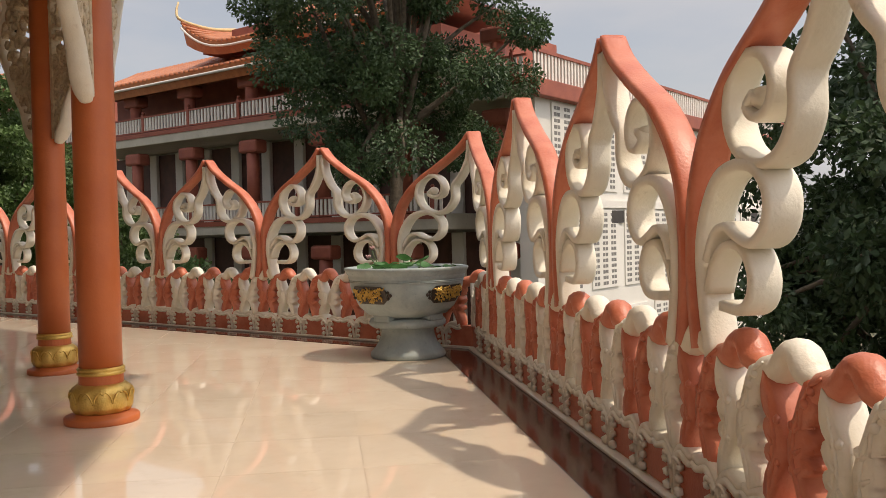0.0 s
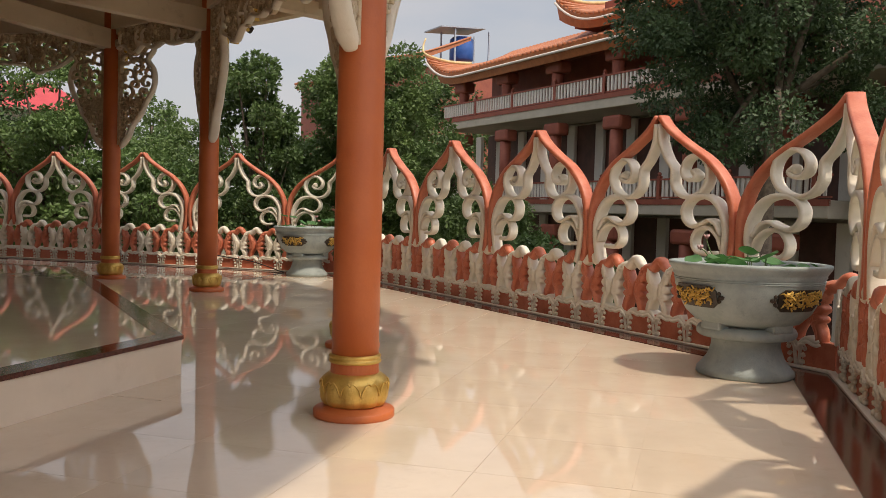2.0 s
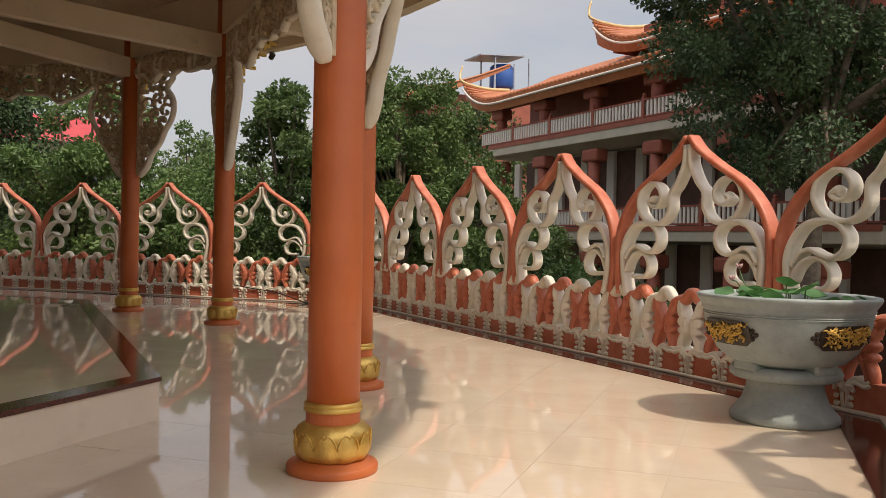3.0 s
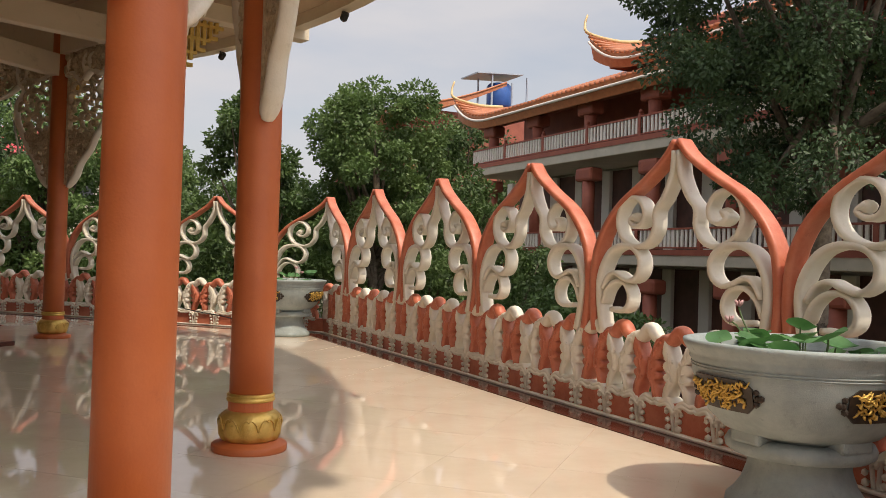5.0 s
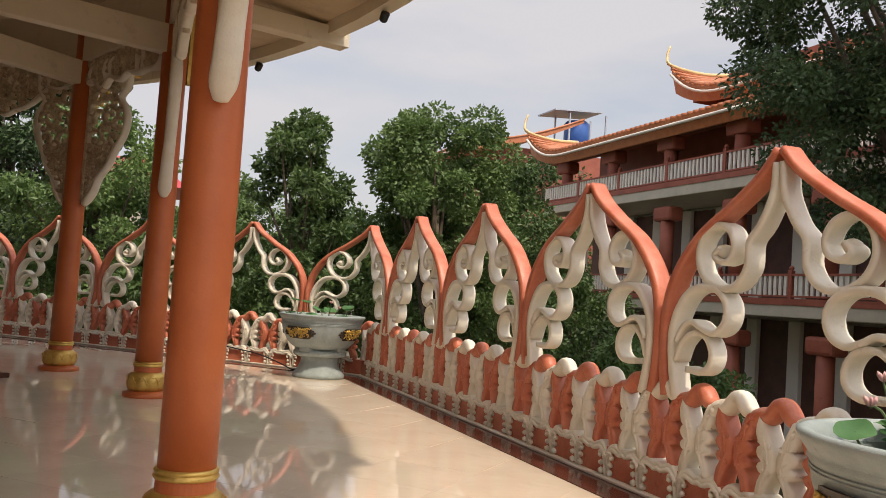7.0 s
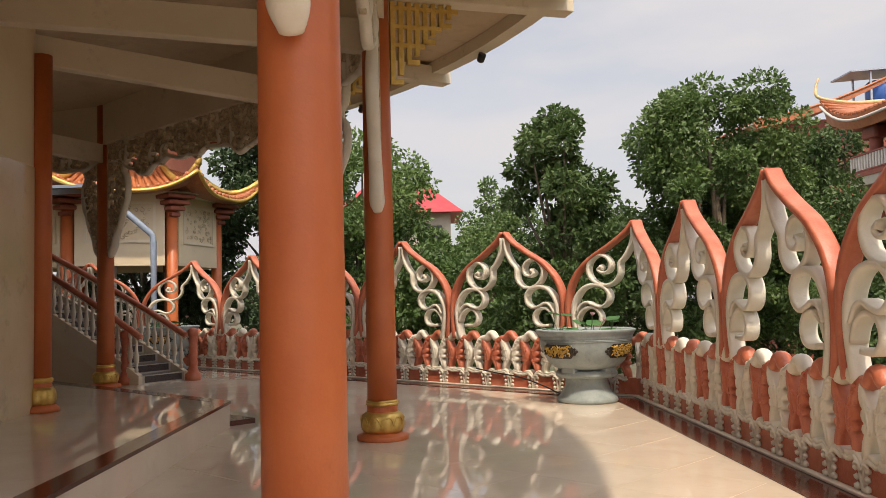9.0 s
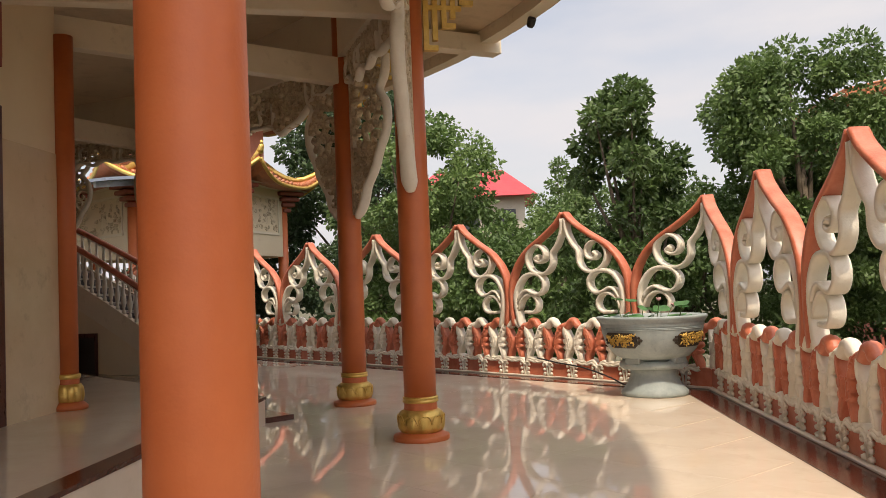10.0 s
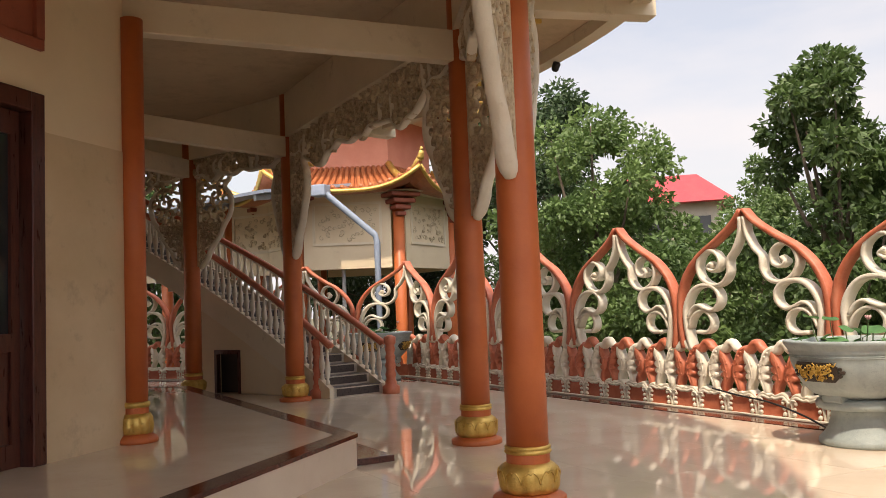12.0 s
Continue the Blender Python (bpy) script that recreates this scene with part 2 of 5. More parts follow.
def ribbon(bm, pts, width, depth, per=5, m=None):
    """A band with rounded edges along points (u, z) of the plane, width across the line and depth along y. width may be a pair, start and end."""
    line = smooth_line([(u, 0.0, z) for u, z in pts], per)
    w0, w1 = width if isinstance(width, tuple) else (width, width)
    prev = None
    n = len(line)
    for i, c in enumerate(line):
        d = (line[min(i + 1, n - 1)] - line[max(i - 1, 0)]).normalized()
        side = Vector((-d.z, 0, d.x))
        w = (w0 + (w1 - w0) * i / (n - 1)) / 2
        ring = []
        for a, b in SECTION:
            co = c + side * (a * w) + Vector((0, b * depth / 2, 0))
            ring.append(bm.verts.new(m @ co if m else co))
        if prev:
            for k in range(8):
                bm.faces.new((prev[k], prev[(k + 1) % 8], ring[(k + 1) % 8], ring[k]))
        else:
            bm.faces.new(ring[::-1])
        prev = ring
    bm.faces.new(prev)
    return bm


ROUND = tuple((math.cos(math.pi * k / 6), math.sin(math.pi * k / 6)) for k in range(12))


def roll(bm, pts, widths, depths, per=4, m=None):
    """A swelling rounded bar along points (u, z): widths across the line and depths along y, one for each point."""
    line = smooth_line([(u, w, z, d) for (u, z), w, d in zip(pts, widths, depths)], per)
    prev, n = None, len(line)
    for i, c in enumerate(line):
        a, b = line[max(i - 1, 0)], line[min(i + 1, n - 1)]
        d = Vector((b[0] - a[0], b[2] - a[2])).normalized()
        ring = []
        for p, q in ROUND:
            co = Vector((c[0] - d.y * p * c[1] / 2, q * c[3] / 2, c[2] + d.x * p * c[1] / 2))
            ring.append(bm.verts.new(m @ co if m else co))
        if prev:
            for k in range(12):
                bm.faces.new((prev[k], prev[(k + 1) % 12], ring[(k + 1) % 12], ring[k]))
        else:
            bm.faces.new(ring[::-1])
        prev = ring
    bm.faces.new(prev)


def tube(bm, pts, r, n=8, per=4, m=None):
    """A round tube along points; r may be one radius or one for each end."""
    line = smooth_line(pts, per) if per > 1 else [Vector(p) for p in pts]
    r0, r1 = r if isinstance(r, tuple) else (r, r)
    prev = None
    for i, c in enumerate(line):
        d = (line[min(i + 1, len(line) - 1)] - line[max(i - 1, 0)]).normalized()
        s = d.cross(Vector((0, 0, 1)))
        s = s.normalized() if s.length > 1e-3 else Vector((1, 0, 0))
        u = s.cross(d)
        rr = r0 + (r1 - r0) * i / max(1, len(line) - 1)
        ring = [bm.verts.new((m @ q) if m else q) for q in (c + rr * (math.cos(2 * math.pi * k / n) * s + math.sin(2 * math.pi * k / n) * u) for k in range(n))]
        if prev:
            for k in range(n):
                bm.faces.new((prev[k], prev[(k + 1) % n], ring[(k + 1) % n], ring[k]))
        else:
            bm.faces.new(ring[::-1])
        prev = ring
    bm.faces.new(prev)
    return bm


def ball(bm, c, r, n=8, squash=(1, 1, 1), m=None):
    v = bmesh.ops.create_icosphere(bm, subdivisions=2 if n > 8 else 1, radius=r)["verts"]
    mt = Matrix.LocRotScale(c, None, squash)
    bmesh.ops.transform(bm, matrix=(m @ mt) if m else mt, verts=v)


def polar(r, deg, z=0.0):
    return Vector((CX + r * math.cos(radians(deg)), CY + r * math.sin(radians(deg)), z))


# the pagoda's centre and the eight sides of the terrace
CX, CY, TERRACE_DY = -14.3, 5.785, 0.14
PITCH, END = 2.35, 2.4
SIDE = 3 * PITCH + 2 * END
R_FENCE = SIDE / 2 / math.sin(radians(22.5))


def side_pose(k):
    """At the first corner of side k, x along the side (counter-clockwise), y inwards."""
    a = -22.5 + 45 * k
    c = polar(R_FENCE, a) + Vector((0, TERRACE_DY, 0))
    return Matrix.Translation(c) @ pose(0, 0, 0, 0, 0, 90 + 45 * k)

# ---- terrace ----


SHRINE_Y = 0.145


def octagon(bm, r, z0, z1, r_in=0.0, dy=0.0, skew=0.0):
    """Eight sides; skew widens the four sides that face the axes at the cost of the others."""
    way = [22.5 + 45 * k + (-skew if k % 2 else skew) for k in range(8)]
    top = [bm.verts.new(polar(r, way[k], z1)) for k in range(8)]
    low = [bm.verts.new(polar(r, way[k], z0)) for k in range(8)]
    for k in range(8):
        bm.faces.new((low[k], low[(k + 1) % 8], top[(k + 1) % 8], top[k]))
    if r_in:
        t2 = [bm.verts.new(polar(r_in, way[k], z1)) for k in range(8)]
        l2 = [bm.verts.new(polar(r_in, way[k], z0)) for k in range(8)]
        for k in range(8):
            j = (k + 1) % 8
            bm.faces.new((top[k], top[j], t2[j], t2[k]))
            bm.faces.new((l2[k], t2[k], t2[j], l2[j]))
            bm.faces.new((low[j], low[k], l2[k], l2[j]))
    else:
        bm.faces.new(top)
        bm.faces.new(low[::-1])
    if dy:
        bmesh.ops.translate(bm, verts=bm.verts, vec=(0, dy, 0))
    return bm


tagged(part("floor", octagon(bmesh.new(), R_FENCE + 0.25, -0.9, -0.004, dy=TERRACE_DY), TILE), "polished cream tile terrace floor, reflective", "floor", kind="structure")
tagged(part("terrace_base", octagon(bmesh.new(), R_FENCE + 0.1, -3.6, -0.9, dy=TERRACE_DY), T_SLAB), "plain concrete base under the terrace", "base", kind="structure")
bm = octagon(bmesh.new(), R_FENCE - 0.02, -0.003, 0.006, R_FENCE - 0.48, TERRACE_DY)
tagged(part("border", bm, MAROON), "maroon polished granite border along the fence", "border", kind="structure")

# raised platform round the shrine: cream face, dark granite edge and floor
R_PL = 9.84
tagged(part("plinth", octagon(bmesh.new(), R_PL, -0.003, 0.275, dy=SHRINE_Y, skew=1.1), TILE), "raised plinth of the shrine faced with cream tile", "plinth", kind="structure")
tagged(part("plinth_edge", octagon(bmesh.new(), R_PL + 0.015, 0.276, 0.31, R_PL - 0.2, SHRINE_Y, 1.1), MAROON), "dark polished granite edge of the plinth", "trim", kind="structure")
tagged(part("plinth_floor", octagon(bmesh.new(), R_PL - 0.202, 0.2755, 0.308, dy=SHRINE_Y, skew=1.1), TILE), "polished cream tile floor on the plinth", "floor", kind="structure")

# low granite step before the next face of the plinth
ap_pl, half_pl = R_PL * math.cos(radians(21.4)), R_PL * math.sin(radians(21.4))
bm = box(bmesh.new(), -half_pl + 0.1, -0.42, -0.003, half_pl - 0.1, -0.001, 0.06, bevel=0.006)
tagged(part("step_1", bm, MAROON, at=Matrix.Translation((0, SHRINE_Y, 0)) @ Matrix.Translation(polar(ap_pl, 45)) @ pose(0, 0, 0, 0, 0, 135)), "low dark granite step before the plinth", "step", kind="structure")

# shrine: eight walls with a doorway in each of four
R_CORE, H_CORE = 7.80, 5.2


def shrine_wall(k):
    spread = radians(20.2 if k % 2 else 24.8)
    AP, HALF = R_CORE * math.cos(spread), R_CORE * math.sin(spread)
    m = Matrix.Translation((0, SHRINE_Y, 0)) @ Matrix.Translation(polar(AP, 45 * k)) @ pose(0, 0, 0, 0, 0, 45 * k + 90)
    bm = bmesh.new()
    dw, dh = (2.06 if k % 2 else 2.25), 3.25
    box(bm, -HALF, 0, 0.308, -dw, 0.25, H_CORE)
    box(bm, dw, 0, 0.308, HALF, 0.25, H_CORE)
    box(bm, -dw, 0, dh, dw, 0.25, H_CORE)
    w = part("wall_%d" % (k + 1), bm, WALL, at=m)
    tagged(w, "cream painted shrine wall with a wide doorway", "wall", kind="structure")
    # skirting of polished tiles on the wall's foot
    for s in (-1, 1):
        b2 = bmesh.new()
        x0, x1 = sorted((s * (dw + 0.002), s * (HALF - 0.02)))
        box(b2, x0, -0.012, 0.308, x1, -0.0005, 2.95)
        part("wall_tile", b2, CLAD, w, "polished beige wall tile")
    return m, dw, dh


CLAD = material("polished_beige_wall_tile", 0.12, colours=((0.60, 0.46, 0.29), (0.68, 0.54, 0.36)), scale=1.2, bump=0.0, spots=(0.44, 0.34, 0.23), spot_at=(0.55, 0.8), rough_vary=0.04)


def shrine_door(m, dw, dh):
    d = thing("door", m, "tall dark red wooden folding door, closed", "door")
    bm = bmesh.new()
    box(bm, -dw, -0.03, 0.308, -dw + 0.14, 0.2, dh - 0.001, bevel=0.01)
    box(bm, dw - 0.14, -0.03, 0.308, dw, 0.2, dh - 0.001, bevel=0.01)
    box(bm, -dw + 0.14, -0.03, dh - 0.16, dw - 0.14, 0.2, dh - 0.001, bevel=0.01)
    part("door_frame", bm, WOOD, d)
    wleaf = (2 * dw - 0.32) / 4
    for i in range(4):
        x0 = -dw + 0.14 + i * wleaf
        b = bmesh.new()
        for z0, z1 in ((0.32, 0.5), (1.2, 1.34), (dh - 0.36, dh - 0.17)):
            box(b, x0 + 0.09, 0.06, z0, x0 + wleaf - 0.09, 0.12, z1)
        box(b, x0 + 0.005, 0.06, 0.32, x0 + 0.09, 0.12, dh - 0.17)
        box(b, x0 + wleaf - 0.09, 0.06, 0.32, x0 + wleaf - 0.005, 0.12, dh - 0.17)
        leaf = part("door_leaf", b, WOOD, d)
        b = bmesh.new()
        box(b, x0 + 0.09, 0.085, 0.5, x0 + wleaf - 0.09, 0.1, 1.2, bevel=0.006)
        part("panel", b, WOOD, leaf)
        b = bmesh.new()
        box(b, x0 + 0.09, 0.088, 1.34, x0 + wleaf - 0.09, 0.096, dh - 0.36)
        part("pane", b, GLASS, leaf, "dark door glass")
    # carved transom panel with a red frame over the door
    t = thing("transom_panel", m, "red framed panel with a cream key fret over the door", "panel")
    b = bmesh.new()
    z0, z1, w = 3.6, 4.4, dw - 0.02
    box(b, -w, -0.05, z0, w, -0.002, z0 + 0.09, bevel=0.008)
    box(b, -w, -0.05, z1 - 0.09, w, -0.002, z1, bevel=0.008)
    for x in (-w, w - 0.09):
        box(b, x, -0.05, z0 + 0.09, x + 0.09, -0.002, z1 - 0.09)
    box(b, -w + 0.09, -0.012, z0 + 0.09, w - 0.09, -0.002, z1 - 0.09)
    part("panel_frame", b, T_RED, t)
    b = bmesh.new()
    x = -w + 0.2
    while x < w - 0.6:
        for a in ((0, 0.16, 0.42, 0.22), (0, 0.16, 0.06, 0.62), (0, 0.56, 0.42, 0.62), (0.36, 0.32, 0.42, 0.62), (0.16, 0.32, 0.42, 0.38), (0.16, 0.32, 0.22, 0.48)):
            box(b, x + a[0], -0.04, z0 + a[1], x + a[2], -0.013, z0 + a[3])
        x += 0.56
    part("key_fret", b, CREAM, t)


for k in range(8):
    if k % 2 == 0 or k == 1:
        shrine_door(*shrine_wall(k))
    else:
        shrine_wall(k)
tagged(part("shrine_floor", octagon(bmesh.new(), R_CORE - 0.3, 0.3085, 0.3125, dy=SHRINE_Y), TILE), "polished tile floor inside the shrine", "floor", kind="structure")

# ---- columns ----
R_COL = 11.225
COL_ANGLES = [45 * k + 22.5 + s * 7.235 for k in range(8) for s in (-1, 1)]


def column(top=5.09, r=0.148):
    c = thing("column", Matrix(), "orange painted round column with a gold lotus base", "column", "columns round the shrine")
    part("shaft", lathe(bmesh.new(), [(r * 1.03, 0.37), (r * 1.03, 1.2), (r, 2.6), (r * 0.97, top)], 40), ORANGE, c, smooth=False).data.shade_smooth()
    part("foot", lathe(bmesh.new(), [(0.262, 0.0), (0.265, 0.01), (0.265, 0.042), (0.258, 0.05), (0.215, 0.056), (0.205, 0.07), (0.18, 0.075)], 40), ORANGE, c, smooth=True)
    part("lotus_bowl", lathe(bmesh.new(), [(0.175, 0.07), (0.205, 0.085), (0.222, 0.12), (0.228, 0.17), (0.222, 0.22), (0.205, 0.255), (0.18, 0.275), (0.165, 0.285)], 72, lobes=10, lobe_at=(0.06, 0.24), lobe=0.10), GOLD, c, "gold painted lotus petals", True)
    b = bmesh.new()
    for k in range(10):
        a = radians(36 * k)
        m = pose(0, 0, 0, 0, 0, 36 * k + 18)
        tube(b, [(0.205, -0.066, 0.155), (0.218, -0.05, 0.21), (0.217, -0.018, 0.238), (0.222, 0, 0.225), (0.217, 0.018, 0.238), (0.218, 0.05, 0.21), (0.205, 0.066, 0.155)], 0.006, 5, 3, m)
    part("petal_scrolls", b, GOLD, c, "gold raised scrolls", True)
    part("collar", lathe(bmesh.new(), [(0.15, 0.345), (0.166, 0.35), (0.172, 0.362), (0.166, 0.374), (0.16, 0.378), (0.166, 0.383), (0.17, 0.392), (0.162, 0.404), (0.15, 0.406)], 40), GOLD, c, "gold ring", True)
    part("neck", lathe(bmesh.new(), [(0.158, 0.27), (0.156, 0.36)], 32), ORANGE, c, smooth=False)
    return c


col0 = column()
spots = [Matrix.Translation(polar(R_COL, a)) @ pose(0, 0, 0, 0, 0, a) for a in COL_ANGLES]
col0.matrix_basis = spots[0]
for s in spots[1:]:
    copy_thing(col0, s)

# half columns at the shrine's corners
wc = thing("wall_column", Matrix(), "orange painted column at the shrine's corner with a gold base", "column", "columns at the shrine corners")
part("shaft", lathe(bmesh.new(), [(0.105, 0.33), (0.105, 3.9)], 32), ORANGE, wc, smooth=False).data.shade_smooth()
part("foot", lathe(bmesh.new(), [(0.19, 0.0), (0.19, 0.035), (0.165, 0.06), (0.14, 0.08)], 32), ORANGE, wc, smooth=True)
part("lotus_bowl", lathe(bmesh.new(), [(0.125, 0.07), (0.15, 0.09), (0.158, 0.15), (0.15, 0.22), (0.125, 0.26)], 60, lobes=10, lobe_at=(0.06, 0.24), lobe=0.10), GOLD, wc, "gold painted lotus petals", True)
part("collar", lathe(bmesh.new(), [(0.106, 0.31), (0.12, 0.32), (0.124, 0.34), (0.12, 0.36), (0.106, 0.365)], 32), GOLD, wc, "gold ring", True)
part("neck", lathe(bmesh.new(), [(0.112, 0.25), (0.11, 0.33)], 32), ORANGE, wc)
wcs = [Matrix.Translation((0, SHRINE_Y, 0)) @ Matrix.Translation(polar(R_CORE + 0.07, 22.5 + 45 * k + (-2.6 if k % 2 else 2.6), 0.31)) for k in range(8)]
wc.matrix_basis = wcs[0]
for s in wcs[1:]:
    copy_thing(wc, s)

# ---- roof over the walk ----
R_EAVE, Z_EAVE = 13.38, 4.72


def ring_solid(bm, prof, n=96):
    """A closed ring of (radius, height) pairs round the pagoda's centre."""
    rings = [[bm.verts.new(polar(r, 360 * k / n, z)) for r, z in prof] for k in range(n)]
    p = len(prof)
    for k in range(n):
        a, b = rings[k], rings[(k + 1) % n]
        for i in range(p):
            bm.faces.new((a[i], b[i], b[(i + 1) % p], a[(i + 1) % p]))
    return bm


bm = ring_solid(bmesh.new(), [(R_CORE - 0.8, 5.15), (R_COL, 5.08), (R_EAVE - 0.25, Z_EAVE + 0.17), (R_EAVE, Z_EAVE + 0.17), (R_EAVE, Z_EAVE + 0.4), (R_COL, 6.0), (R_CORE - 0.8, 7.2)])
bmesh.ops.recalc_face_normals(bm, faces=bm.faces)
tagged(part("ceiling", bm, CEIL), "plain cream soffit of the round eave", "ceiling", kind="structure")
bm = ring_solid(bmesh.new(), [(R_EAVE - 0.22, Z_EAVE), (R_EAVE - 0.22, Z_EAVE + 0.168), (R_EAVE + 0.02, Z_EAVE + 0.2), (R_EAVE + 0.02, Z_EAVE + 0.02)])
bmesh.ops.recalc_face_normals(bm, faces=bm.faces)
tagged(part("eave_beam", bm, SOFFIT), "rounded cream edge beam of the eave", "beam", kind="structure")
bm = bmesh.new()
ring_solid(bm, [(7.0, 5.2), (7.0, 5.3), (0.2, 5.32), (0.2, 5.22)], 32)
bmesh.ops.recalc_face_normals(bm, faces=bm.faces)
tagged(part("shrine_ceiling", bm, SOFFIT), "plain ceiling inside the shrine", "ceiling", kind="structure")

# beams: from each column to the shrine, along the ring, and brackets out to the eave
for i, a in enumerate(COL_ANGLES):
    bm = bmesh.new()
    p, core = polar(R_COL, a), Vector((0, SHRINE_Y, 0)) + polar(R_CORE * 0.93, 45 * (i // 2) + 22.5 + (5 if i % 2 else -5))
    d = (core - p)
    m = Matrix.Translation(p + Vector((0, 0, 4.02))) @ pose(0, 0, 0, 0, 0, math.degrees(math.atan2(d.y, d.x))) @ Matrix.Rotation(-math.atan2(0.2, d.length), 4, "Y")
    box(bm, 0.1, -0.09, 0, d.length, 0.09, 0.34, bevel=0.012)
    tagged(part("beam_%d" % (i + 1), bm, SOFFIT, at=m), "cream painted concrete beam from column to shrine", "beam", kind="structure")
    bm = bmesh.new()
    q = Matrix.Translation(polar(R_COL, a)) @ pose(0, 0, 0, 0, 0, a)
    box(bm, 0.12, -0.12, 4.6, R_EAVE + 0.1 - R_COL, 0.12, 4.84, bevel=0.01)
    tagged(part("eave_bracket_%d" % (i + 1), bm, SOFFIT, at=q), "cream cantilever bracket under the eave", "beam", kind="structure")
for i in range(16):
    a, b = COL_ANGLES[i], COL_ANGLES[(i + 1) % 16]
    p, d = polar(R_COL, a), polar(R_COL, b) - polar(R_COL, a)
    m = Matrix.Translation(p) @ pose(0, 0, 0, 0, 0, math.degrees(math.atan2(d.y, d.x)))
    bm = box(bmesh.new(), 0.05, -0.1, 4.36, d.length - 0.05, 0.1, 5.1)
    tagged(part("ring_beam_%d" % (i + 1), bm, SOFFIT, at=m), "cream painted beam between two columns", "beam", kind="structure")

# carved fretwork that hangs between the columns and at each of them


def scroll_field(bm, inside, u0, u1, z0, z1, n, rng, depth=0.07, big=1.0):
    """Carved foliage: curled ribbons and leaf knobs scattered within an outline, kept apart so that gaps show through."""
    done = tries = 0
    kept = []
    while done < n and tries < n * 40:
        tries += 1
        u, z = rng.uniform(u0, u1), rng.uniform(z0, z1)
        gap = 0.115 * big if tries < n * 20 else 0.06
        if not inside(u, z) or any((u - a) ** 2 + (z - b) ** 2 < gap * gap for a, b in kept):
            continue
        done += 1
        kept.append((u, z))
        s, a0 = rng.uniform(0.075, 0.125) * big, rng.uniform(0, 6.28)
        turn = rng.choice((-1, 1))
        pts = []
        for k in range(7):
            a = a0 + turn * k * 0.95
            r = s * (1 - k * 0.125)
            pts.append((u + r * math.cos(a), z + r * math.sin(a)))
        ribbon(bm, pts, (0.042 * big, 0.022), depth * rng.uniform(0.7, 1.2), 2)
        if rng.random() < 0.6:
            ball(bm, (u, rng.choice((-1, 1)) * depth * 0.3, z), rng.uniform(0.026, 0.042) * big, squash=(1, 0.9, 1))


def bracket_drop(name_seed):
    """A carved bracket that runs down beside a column: u from the shaft outwards."""
    rng = random.Random(name_seed)
    ob = bmesh.new()
    edge = lambda z: float(np.interp(z, (2.33, 2.48, 2.68, 2.88, 3.08, 3.28, 3.48, 3.66, 3.82, 4.0, 4.3), (0.055, 0.15, 0.28, 0.41, 0.54, 0.65, 0.72, 0.69, 0.58, 0.66, 0.72))) + 0.022 * math.sin((z - 2.4) * 17)
    scroll_field(ob, lambda u, z: u < edge(z) - 0.06, 0.04, 0.75, 2.5, 3.15, 30, rng, 0.085, 0.85)
    scroll_field(ob, lambda u, z: u < edge(z) - 0.07, 0.05, 0.78, 3.1, 4.28, 27, rng, 0.085, 1.15)
    trunk = bmesh.new()
    zs = [4.25, 4.0, 3.84, 3.68, 3.5, 3.3, 3.1, 2.9, 2.7, 2.52, 2.40, 2.33]
    roll(trunk, [(edge(z) + 0.01, z) for z in zs], (0.07, 0.075, 0.07, 0.075, 0.08, 0.08, 0.085, 0.08, 0.085, 0.09, 0.10, 0.07), (0.12, 0.13, 0.12, 0.13, 0.13, 0.13, 0.13, 0.13, 0.14, 0.15, 0.15, 0.09), 4)
    back = bmesh.new()
    box(back, 0.0, -0.05, 2.36, 0.05, 0.05, 4.36, bevel=0.008)
    return ob, trunk, back


fret, trunk, back = bracket_drop(3)
brk = thing("carved_bracket", Matrix(), "carved cream bracket with scrolls and a curling stem beside a column", "bracket", "carved brackets at the columns")
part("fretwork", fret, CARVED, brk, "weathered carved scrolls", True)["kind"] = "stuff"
part("stem", trunk, CREAM, brk, "smooth cream stem", True)
part("back_strip", back, CARVED, brk)
# a pair at each column, in line with its side of the octagon
made = []
for i, a in enumerate(COL_ANGLES):
    along = 45 * ((i + 1) // 2) + 90
    for flip in (0, 180):
        made.append(Matrix.Translation(polar(R_COL, a)) @ pose(0, 0, 0, 0, 0, along + flip) @ Matrix.Translation((0.147, 0, 0)))
brk.matrix_basis = made[0]
for m in made[1:]:
    copy_thing(brk, m)


